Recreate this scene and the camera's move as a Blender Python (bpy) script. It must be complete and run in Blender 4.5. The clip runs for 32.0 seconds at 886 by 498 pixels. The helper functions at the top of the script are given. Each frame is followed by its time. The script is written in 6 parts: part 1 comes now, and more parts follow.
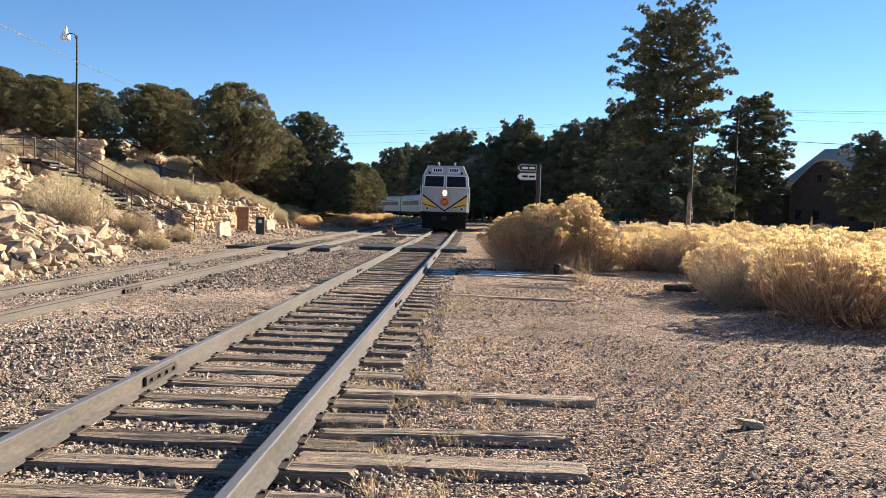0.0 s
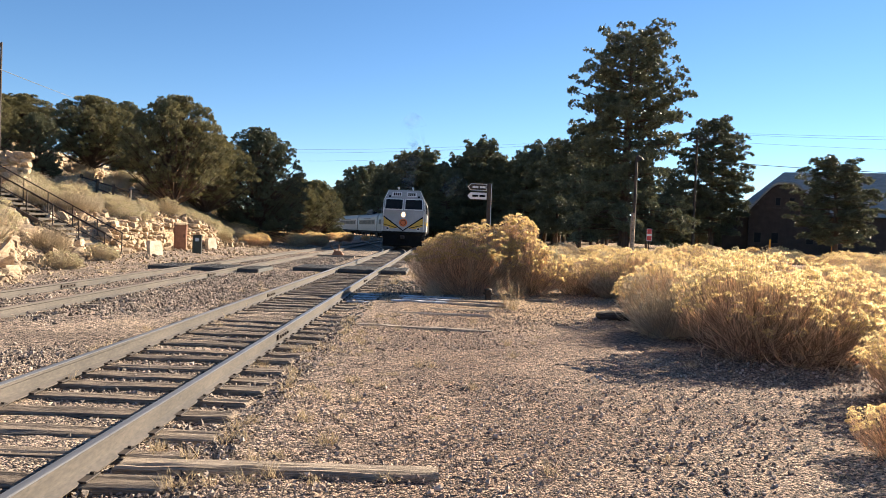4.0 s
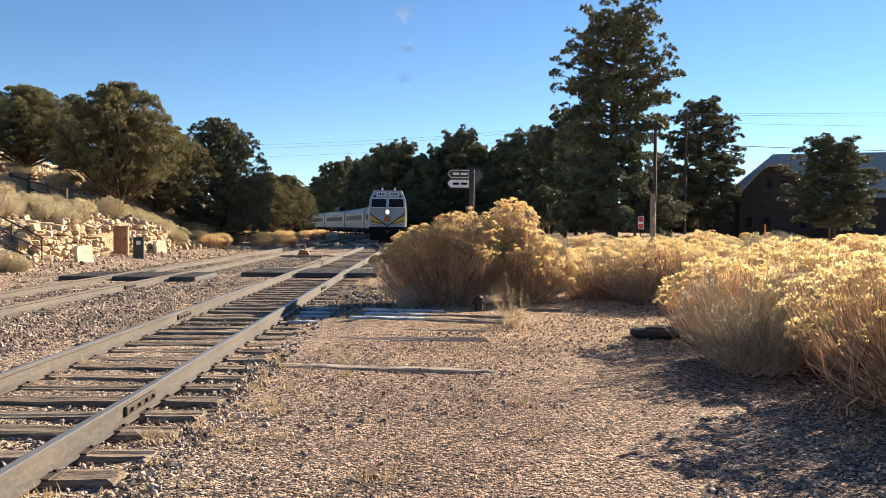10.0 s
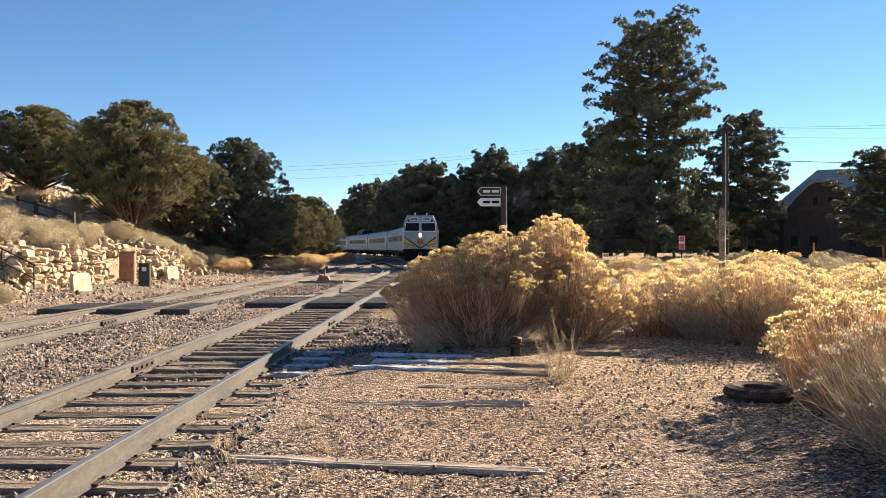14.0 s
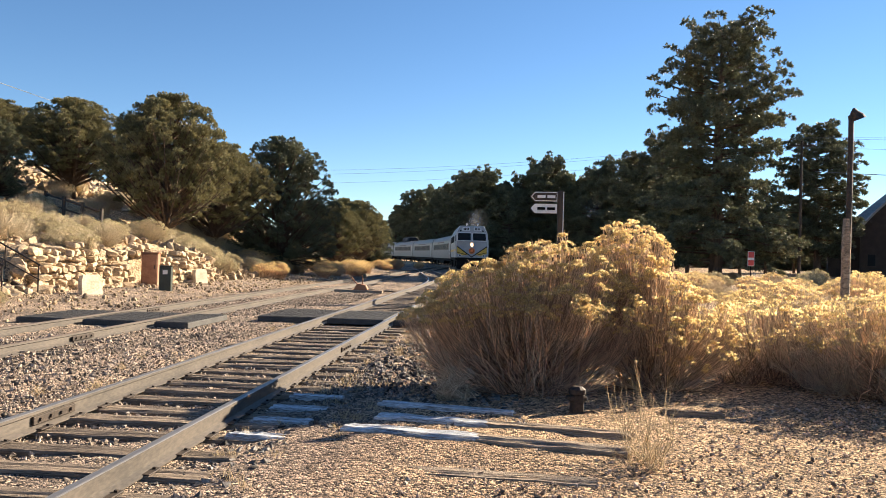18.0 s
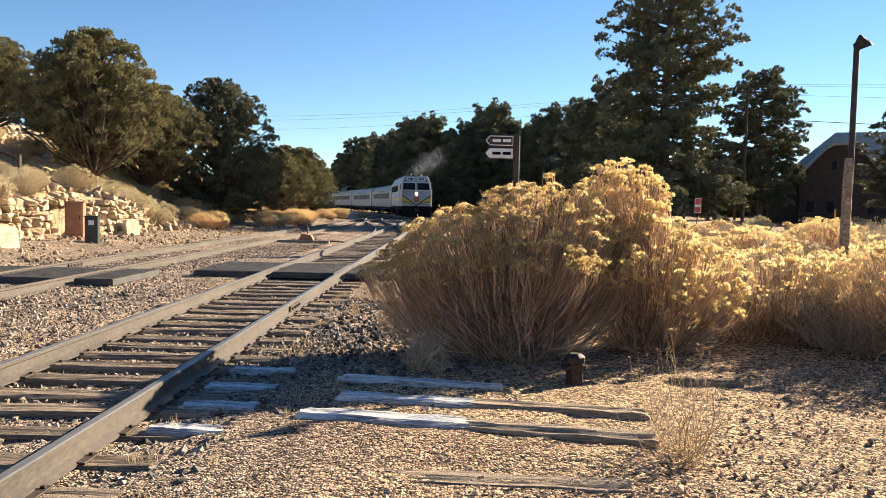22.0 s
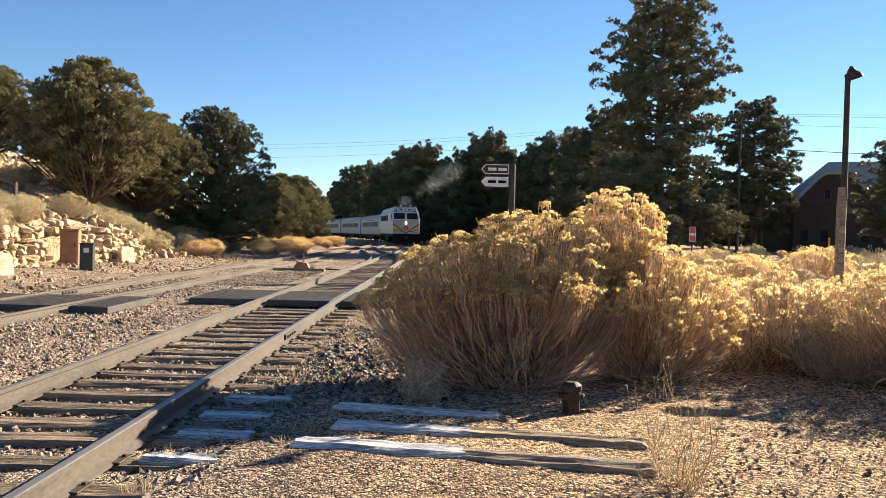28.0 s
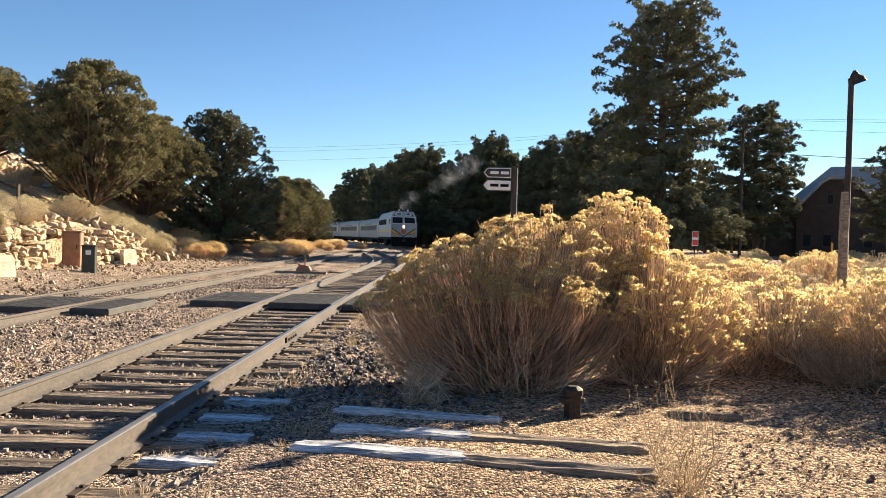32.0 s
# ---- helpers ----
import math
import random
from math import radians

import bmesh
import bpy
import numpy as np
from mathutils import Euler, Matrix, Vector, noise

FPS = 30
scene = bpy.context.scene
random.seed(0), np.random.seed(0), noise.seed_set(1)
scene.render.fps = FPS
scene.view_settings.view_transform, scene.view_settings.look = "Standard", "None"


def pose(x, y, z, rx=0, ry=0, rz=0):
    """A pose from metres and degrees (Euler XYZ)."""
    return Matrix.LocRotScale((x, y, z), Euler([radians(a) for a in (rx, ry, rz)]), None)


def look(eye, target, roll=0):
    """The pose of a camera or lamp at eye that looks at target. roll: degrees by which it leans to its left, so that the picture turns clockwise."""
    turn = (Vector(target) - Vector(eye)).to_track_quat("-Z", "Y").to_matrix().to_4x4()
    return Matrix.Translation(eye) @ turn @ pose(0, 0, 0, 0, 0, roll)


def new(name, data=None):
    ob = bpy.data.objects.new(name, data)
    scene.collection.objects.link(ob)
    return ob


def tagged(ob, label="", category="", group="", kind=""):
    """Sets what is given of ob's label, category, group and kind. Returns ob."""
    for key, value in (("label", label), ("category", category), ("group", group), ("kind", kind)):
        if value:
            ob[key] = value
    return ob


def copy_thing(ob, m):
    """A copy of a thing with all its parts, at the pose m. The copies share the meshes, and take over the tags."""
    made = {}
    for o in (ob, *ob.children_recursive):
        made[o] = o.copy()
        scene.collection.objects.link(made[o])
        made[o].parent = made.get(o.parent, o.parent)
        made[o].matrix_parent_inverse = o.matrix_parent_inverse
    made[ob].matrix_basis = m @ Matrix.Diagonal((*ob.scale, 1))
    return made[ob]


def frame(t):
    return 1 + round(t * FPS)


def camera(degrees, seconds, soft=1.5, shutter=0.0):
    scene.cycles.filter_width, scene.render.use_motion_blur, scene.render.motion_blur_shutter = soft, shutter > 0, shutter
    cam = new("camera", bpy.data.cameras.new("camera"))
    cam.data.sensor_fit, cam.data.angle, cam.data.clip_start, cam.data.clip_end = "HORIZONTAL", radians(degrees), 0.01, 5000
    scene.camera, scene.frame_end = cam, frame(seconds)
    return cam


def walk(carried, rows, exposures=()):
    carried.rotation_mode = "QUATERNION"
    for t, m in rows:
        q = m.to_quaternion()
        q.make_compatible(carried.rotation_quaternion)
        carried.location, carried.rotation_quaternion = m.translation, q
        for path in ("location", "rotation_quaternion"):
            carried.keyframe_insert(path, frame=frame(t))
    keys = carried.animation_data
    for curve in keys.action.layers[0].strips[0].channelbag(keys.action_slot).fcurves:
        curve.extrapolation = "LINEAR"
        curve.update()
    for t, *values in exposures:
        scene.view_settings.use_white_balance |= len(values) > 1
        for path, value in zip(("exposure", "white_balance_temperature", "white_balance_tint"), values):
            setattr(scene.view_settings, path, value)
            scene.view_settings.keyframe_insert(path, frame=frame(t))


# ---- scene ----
cam = camera(59.2, 32.0, soft=0.6)
PATH = [
    (0, (1.144, 1.408, 1.38), (1.073, 3.405, 1.282), 1.7),
    (0.5, (1.442, 1.672, 1.365), (1.352, 3.665, 1.22), 0.7),
    (1, (1.672, 1.905, 1.352), (1.637, 3.903, 1.277), 2.8),
    (1.5, (1.738, 2.099, 1.349), (1.73, 4.098, 1.278), 1.9),
    (2, (1.807, 2.131, 1.354), (1.825, 4.13, 1.305), 2.1),
    (2.5, (1.909, 2.114, 1.325), (1.924, 4.113, 1.271), 2.8),
    (4.5, (2.197, 3.176, 1.451), (2.21, 5.176, 1.418), 1.9),
    (5, (2.18, 3.581, 1.44), (2.291, 5.578, 1.468), 2.1),
    (5.5, (2.195, 3.947, 1.456), (2.189, 5.947, 1.449), 0.2),
    (6, (2.245, 4.225, 1.436), (2.235, 6.223, 1.36), 2.6),
    (6.5, (2.141, 4.519, 1.463), (2.217, 6.515, 1.37), 1.8),
    (7, (2.154, 4.854, 1.465), (2.146, 6.854, 1.427), 0.7),
    (7.1, (2.17, 4.896, 1.448), (2.09, 6.894, 1.433), 1.4),
    (7.5, (2.12, 5.164, 1.435), (2.005, 7.158, 1.333), 1.5),
    (8, (2.16, 5.64, 1.412), (2.176, 7.639, 1.357), 2.6),
    (8.5, (2.137, 6.052, 1.365), (2.188, 8.05, 1.309), 0.5),
    (9, (2.203, 6.453, 1.372), (2.169, 8.449, 1.253), 1.6),
    (9.5, (2.278, 6.887, 1.356), (2.379, 8.883, 1.268), 0.6),
    (10, (2.312, 7.216, 1.372), (2.367, 9.215, 1.314), 0.5),
    (10.5, (2.395, 7.52, 1.422), (2.344, 9.515, 1.288), 3.1),
    (11, (2.383, 7.919, 1.415), (2.509, 9.913, 1.323), 2.0),
    (11.5, (2.506, 8.25, 1.425), (2.501, 10.249, 1.361), 1.4),
    (12, (2.523, 8.52, 1.432), (2.438, 10.516, 1.344), 2.1),
    (12.5, (2.426, 8.834, 1.447), (2.391, 10.834, 1.42), 0.5),
    (13, (2.442, 9.295, 1.395), (2.362, 11.293, 1.417), -0.6),
    (13.5, (2.413, 9.598, 1.396), (2.291, 11.593, 1.356), 1.6),
    (14, (2.437, 9.984, 1.404), (2.412, 11.984, 1.401), -0.0),
    (14.5, (2.375, 10.334, 1.409), (2.316, 12.333, 1.383), 0.5),
    (15, (2.403, 10.686, 1.417), (2.266, 12.679, 1.339), 1.3),
    (15.5, (2.402, 11.106, 1.457), (2.359, 13.106, 1.473), 1.1),
    (17.5, (2.561, 12.715, 1.446), (2.477, 14.713, 1.414), 1.0),
    (18, (2.567, 13.011, 1.452), (2.406, 15.005, 1.468), 1.6),
    (18.5, (2.512, 13.386, 1.437), (2.451, 15.385, 1.447), 2.0),
    (19, (2.399, 13.614, 1.417), (2.37, 15.611, 1.322), 0.3),
    (19.5, (2.362, 13.965, 1.41), (2.312, 15.963, 1.345), 0.4),
    (20, (2.333, 14.152, 1.416), (2.297, 16.15, 1.34), 1.2),
    (20.5, (2.262, 14.325, 1.407), (2.294, 16.323, 1.324), 0.5),
    (21, (2.185, 14.409, 1.398), (2.256, 16.405, 1.29), 0.9),
    (21.5, (2.184, 14.433, 1.406), (2.217, 16.427, 1.263), 1.6),
    (22, (2.204, 14.421, 1.399), (2.191, 16.417, 1.288), 1.3),
    (22.5, (2.205, 14.421, 1.406), (2.205, 16.418, 1.3), 1.0),
    (23, (2.2, 14.415, 1.41), (2.2, 16.413, 1.314), 1.0),
    (23.5, (2.197, 14.419, 1.403), (2.191, 16.417, 1.327), 1.0),
    (24, (2.194, 14.412, 1.404), (2.171, 16.41, 1.338), 1.3),
    (24.5, (2.197, 14.396, 1.403), (2.173, 16.395, 1.344), 1.2),
    (25, (2.195, 14.403, 1.401), (2.169, 16.402, 1.347), 1.2),
    (25.5, (2.196, 14.398, 1.398), (2.179, 16.397, 1.341), 1.3),
    (27.5, (2.201, 14.416, 1.401), (2.195, 16.416, 1.361), 1.5),
    (28, (2.195, 14.411, 1.398), (2.192, 16.411, 1.359), 1.4),
    (28.5, (2.198, 14.417, 1.399), (2.206, 16.416, 1.365), 1.3),
    (29, (2.202, 14.406, 1.396), (2.201, 16.406, 1.36), 1.3),
    (29.5, (2.205, 14.418, 1.401), (2.208, 16.418, 1.353), 1.3),
    (30, (2.206, 14.421, 1.397), (2.207, 16.42, 1.355), 1.5),
    (30.5, (2.206, 14.425, 1.395), (2.2, 16.425, 1.349), 1.4),
    (31, (2.206, 14.412, 1.401), (2.202, 16.412, 1.365), 1.3),
    (31.5, (2.203, 14.427, 1.398), (2.192, 16.427, 1.364), 1.5),
    (32, (2.204, 14.437, 1.393), (2.195, 16.437, 1.363), 1.6),
]
walk(cam, [(t, look(eye, target, roll)) for t, eye, target, roll in PATH],
     exposures=[(0, 1.72, 6200, 10), (8, 1.74, 6600, 10), (15, 1.76, 6550, 10), (19, 1.82, 6800, 10), (23, 1.84, 6900, 10), (32, 1.82, 6850, 10)])

# ---- light ----
SUN_AZ, SUN_EL = 50.0, 24.0            # degrees: from +y towards +x; above the horizon
world = bpy.data.worlds.new("sky")
scene.world = world
world.use_nodes = True
wn = world.node_tree
sky = wn.nodes.new("ShaderNodeTexSky")
sky.sky_type, sky.sun_disc = "NISHITA", False
sky.sun_elevation, sky.sun_rotation = radians(SUN_EL), radians(SUN_AZ)
sky.altitude, sky.air_density, sky.dust_density, sky.ozone_density = 2100, 1.0, 0.0, 3.0
wn.nodes["Background"].inputs[1].default_value = 0.05
clear = wn.nodes.new("ShaderNodeHueSaturation")
clear.inputs["Saturation"].default_value = 1.12
wn.links.new(sky.outputs[0], clear.inputs["Color"])
wn.links.new(clear.outputs[0], wn.nodes["Background"].inputs[0])
sun_dir = Vector((math.sin(radians(SUN_AZ)) * math.cos(radians(SUN_EL)), math.cos(radians(SUN_AZ)) * math.cos(radians(SUN_EL)), math.sin(radians(SUN_EL))))
sun_data = bpy.data.lights.new("sun", "SUN")
sun_data.energy, sun_data.angle, sun_data.color = 5.0, radians(0.5), (1.0, 0.85, 0.64)
sun = new("sun", sun_data)
sun.matrix_world = look(sun_dir * 400, (0, 0, 0))

# ---- materials ----
MATS = {}


def ramp(nt, stops):
    r = nt.nodes.new("ShaderNodeValToRGB")
    e = r.color_ramp.elements
    while len(e) < len(stops):
        e.new(0.5)
    for el, (p, c) in zip(e, stops):
        el.position, el.color = p, (*c, 1)
    return r


def mat(name, a, b, rough=0.85, scale=4.0, fine=60.0, bump=0.3, metal=0.0, island=0.0, stretch=(1, 1, 1), c=None, depth=0.02, translucent=0.0, spec=0.5, own=1.0):
    """Two-scale noise between the colours a and b (c: a rarer stain), with fine relief; island: random lightness per piece."""
    if name in MATS:
        return MATS[name]
    m = bpy.data.materials.new(name)
    m.use_nodes = True
    nt = m.node_tree
    N, L = nt.nodes, nt.links
    p = N["Principled BSDF"]
    tc, mp = N.new("ShaderNodeTexCoord"), N.new("ShaderNodeMapping")
    mp.inputs["Scale"].default_value = stretch
    L.new(tc.outputs["Object"], mp.inputs[0])
    n1, n2 = N.new("ShaderNodeTexNoise"), N.new("ShaderNodeTexNoise")
    n1.inputs["Scale"].default_value, n1.inputs["Detail"].default_value = scale, 6
    n2.inputs["Scale"].default_value, n2.inputs["Detail"].default_value = fine, 4
    for n in (n1, n2):
        L.new(mp.outputs[0], n.inputs["Vector"])
    mix = N.new("ShaderNodeMath")
    mix.operation = "MULTIPLY_ADD"
    mix.inputs[1].default_value = 0.5
    L.new(n2.outputs[0], mix.inputs[0])
    h = N.new("ShaderNodeMath")
    h.operation = "MULTIPLY"
    h.inputs[1].default_value = 0.5
    L.new(n1.outputs[0], h.inputs[0])
    L.new(h.outputs[0], mix.inputs[2])
    stops = [(0.36, a), (0.62, b)] + ([(0.72, c)] if c else [])
    r = ramp(nt, stops)
    L.new(mix.outputs[0], r.inputs[0])
    out = r.outputs[0]
    if island:
        g, oi = N.new("ShaderNodeNewGeometry"), N.new("ShaderNodeObjectInfo")
        ad = N.new("ShaderNodeMath")
        ad.operation = "ADD"
        L.new(g.outputs["Random Per Island"], ad.inputs[0])
        wt = N.new("ShaderNodeMath")
        wt.operation = "MULTIPLY"
        wt.inputs[1].default_value = own
        L.new(oi.outputs["Random"], wt.inputs[0])
        L.new(wt.outputs[0], ad.inputs[1])
        mr = N.new("ShaderNodeMapRange")
        mr.inputs[1].default_value, mr.inputs[2].default_value = 0.1 * (1 + own), 0.9 * (1 + own)
        mr.inputs[3].default_value, mr.inputs[4].default_value = 1 - island, 1 + island
        L.new(ad.outputs[0], mr.inputs[0])
        hs = N.new("ShaderNodeHueSaturation")
        L.new(mr.outputs[0], hs.inputs["Value"])
        L.new(out, hs.inputs["Color"])
        out = hs.outputs[0]
    L.new(out, p.inputs["Base Color"])
    p.inputs["Roughness"].default_value, p.inputs["Metallic"].default_value = rough, metal
    p.inputs["Specular IOR Level"].default_value = spec
    if bump:
        bp = N.new("ShaderNodeBump")
        bp.inputs["Strength"].default_value, bp.inputs["Distance"].default_value = bump, depth
        L.new(mix.outputs[0], bp.inputs["Height"])
        L.new(bp.outputs[0], p.inputs["Normal"])
    if translucent:
        t, ms = N.new("ShaderNodeBsdfTranslucent"), N.new("ShaderNodeMixShader")
        ms.inputs[0].default_value = translucent
        L.new(out, t.inputs[0])
        L.new(p.outputs[0], ms.inputs[1])
        L.new(t.outputs[0], ms.inputs[2])
        L.new(ms.outputs[0], N["Material Output"].inputs[0])
    MATS[name] = m
    return m


def glow(name, colour, strength):
    m = bpy.data.materials.new(name)
    m.use_nodes = True
    p = m.node_tree.nodes["Principled BSDF"]
    p.inputs["Base Color"].default_value = (*colour, 1)
    p.inputs["Emission Color"].default_value = (*colour, 1)
    p.inputs["Emission Strength"].default_value = strength
    return m


M_TIE = mat("weathered_tie", (0.045, 0.033, 0.026), (0.30, 0.232, 0.172), 0.9, 5, 40, 0.9, stretch=(0.3, 6, 6), island=0.4, c=(0.42, 0.34, 0.26), depth=0.03)
M_PLANK = mat("grey_plank", (0.085, 0.062, 0.046), (0.44, 0.345, 0.255), 0.9, 4, 42, 0.9, stretch=(0.25, 7, 7), island=0.3, c=(0.52, 0.44, 0.34), depth=0.03)
M_PALE = mat("bleached_plank", (0.22, 0.17, 0.125), (0.6, 0.5, 0.39), 0.9, 4, 42, 0.7, stretch=(0.25, 7, 7), island=0.15, depth=0.02)
M_FROST = mat("frosted_plank", (0.11, 0.1, 0.095), (0.72, 0.75, 0.8), 0.85, 3, 30, 0.8, stretch=(0.5, 5, 5), c=(0.88, 0.9, 0.93), depth=0.02)
# dark grey stone, its colour lowered further to deepen the large bush's shadow
M_SHADEBALLAST = mat("shade_toned_ballast", (0.05, 0.047, 0.046), (0.17, 0.15, 0.135), 0.85, 8, 60, 0.3, island=0.8, c=(0.4, 0.37, 0.34), own=0.0)
M_RAIL = mat("rail_steel", (0.05, 0.044, 0.04), (0.112, 0.094, 0.08), 0.6, 3, 50, 0.15, metal=0.1, stretch=(1, 0.3, 1))
M_RAILTOP = mat("rail_head", (0.13, 0.124, 0.118), (0.25, 0.24, 0.23), 0.42, 2, 30, 0.05, metal=0.5, stretch=(8, 0.2, 1))
M_RUSTHEAD = mat("rusty_rail_head", (0.06, 0.043, 0.035), (0.125, 0.09, 0.07), 0.7, 3, 40, 0.2, stretch=(4, 0.3, 1))
M_STONE = mat("gravel_stone", (0.19, 0.138, 0.108), (0.46, 0.36, 0.285), 0.9, 8, 60, 0.3, island=0.55, own=0.0)
M_BALLAST = mat("ballast_stone", (0.10, 0.08, 0.067), (0.37, 0.30, 0.24), 0.9, 8, 60, 0.3, island=0.65, own=0.0)
M_ROCK = mat("limestone", (0.19, 0.128, 0.078), (0.5, 0.385, 0.255), 0.9, 2.2, 22, 0.6, island=0.5, c=(0.62, 0.52, 0.39), depth=0.05)
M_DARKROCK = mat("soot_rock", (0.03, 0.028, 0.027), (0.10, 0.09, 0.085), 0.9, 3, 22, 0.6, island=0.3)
M_STEM = mat("dry_stem", (0.38, 0.27, 0.19), (0.76, 0.61, 0.46), 0.8, 6, 40, 0, island=0.6, translucent=0.5, own=0.2)
M_SAGE = mat("grey_stem", (0.40, 0.33, 0.235), (0.68, 0.59, 0.44), 0.9, 6, 40, 0, island=0.4, translucent=0.3, own=0.2)
M_FLOWER = mat("rabbitbrush_head", (0.58, 0.435, 0.205), (0.85, 0.7, 0.39), 0.9, 5, 50, 0, island=0.32, c=(0.94, 0.85, 0.62), translucent=0.7, own=0.3)
M_PALEHEAD = mat("faded_head", (0.38, 0.33, 0.2), (0.64, 0.57, 0.38), 0.9, 5, 50, 0, island=0.4, c=(0.76, 0.7, 0.52), translucent=0.5, own=0.3)
M_STRAW = mat("dry_grass", (0.36, 0.27, 0.15), (0.62, 0.49, 0.31), 0.9, 5, 50, 0, island=0.4, translucent=0.25, own=0.2)
M_NEEDLE = mat("pine_needles", (0.06, 0.07, 0.043), (0.21, 0.215, 0.125), 0.5, 0.9, 8, 0, island=0.28, c=(0.36, 0.35, 0.21), translucent=0.2, spec=0.5, own=0.6)
M_JUNIPER = mat("juniper_leaves", (0.1, 0.1, 0.048), (0.32, 0.285, 0.14), 0.6, 1.2, 9, 0, island=0.28, c=(0.48, 0.42, 0.22), translucent=0.22, spec=0.4, own=0.6)
M_BARK = mat("pine_bark", (0.05, 0.035, 0.026), (0.17, 0.115, 0.08), 0.95, 3, 20, 0.8, stretch=(3, 3, 0.5), depth=0.06)
M_DARKWOOD = mat("dark_wood", (0.03, 0.024, 0.02), (0.085, 0.065, 0.052), 0.85, 2, 25, 0.3, stretch=(6, 6, 0.5))
M_RUSTY = mat("dark_iron", (0.025, 0.02, 0.018), (0.07, 0.052, 0.042), 0.65, 5, 40, 0.15, metal=0.4)
M_RUST = mat("rust_brown", (0.22, 0.10, 0.055), (0.36, 0.185, 0.11), 0.8, 4, 40, 0.15)
M_GREENBOX = mat("dark_green_paint", (0.012, 0.02, 0.016), (0.032, 0.044, 0.036), 0.5, 5, 40, 0.05)
M_WHITE = mat("white_sign", (0.62, 0.62, 0.6), (0.78, 0.78, 0.76), 0.6, 4, 40, 0)
M_RED = mat("red_sign", (0.5, 0.05, 0.04), (0.62, 0.08, 0.06), 0.5, 4, 40, 0)
M_BLACK = mat("black_underframe", (0.006, 0.006, 0.006), (0.016, 0.015, 0.014), 0.8, 3, 30, 0.1, spec=0.1)
M_SILVER = mat("silver_paint", (0.34, 0.335, 0.325), (0.45, 0.44, 0.43), 0.45, 2, 30, 0.02)
M_STEEL = mat("fluted_steel", (0.20, 0.195, 0.185), (0.29, 0.28, 0.265), 0.5, 2, 20, 0.03, metal=0.15)
M_YELLOW = mat("yellow_paint", (0.62, 0.38, 0.04), (0.74, 0.47, 0.07), 0.45, 3, 30, 0.02)
M_ORANGE = mat("orange_herald", (0.62, 0.14, 0.03), (0.72, 0.2, 0.05), 0.5, 3, 30, 0)
M_PAINTWHITE = mat("white_paint", (0.66, 0.65, 0.62), (0.78, 0.77, 0.74), 0.5, 3, 30, 0)
M_GLASS = mat("tinted_glass", (0.012, 0.014, 0.016), (0.022, 0.024, 0.027), 0.5, 3, 30, 0, spec=0.08)
M_SHINGLE = mat("grey_shingles", (0.19, 0.19, 0.18), (0.34, 0.335, 0.32), 0.85, 1.5, 12, 0.4, stretch=(1, 1, 5))
M_BARN = mat("brown_siding", (0.032, 0.023, 0.019), (0.065, 0.046, 0.037), 0.85, 1.5, 15, 0.2)
M_RUBBER = mat("old_rubber", (0.03, 0.025, 0.021), (0.085, 0.068, 0.055), 0.9, 5, 40, 0.3, spec=0.15)
M_PANEL = mat("crossing_mat", (0.03, 0.03, 0.031), (0.075, 0.072, 0.07), 0.75, 4, 40, 0.3)
M_CONCRETE = mat("pale_concrete", (0.42, 0.33, 0.235), (0.7, 0.6, 0.47), 0.9, 3.5, 25, 0.6, c=(0.5, 0.4, 0.28), depth=0.03)
M_WIRE = mat("wire", (0.10, 0.11, 0.12), (0.16, 0.17, 0.18), 0.6, 3, 30, 0)


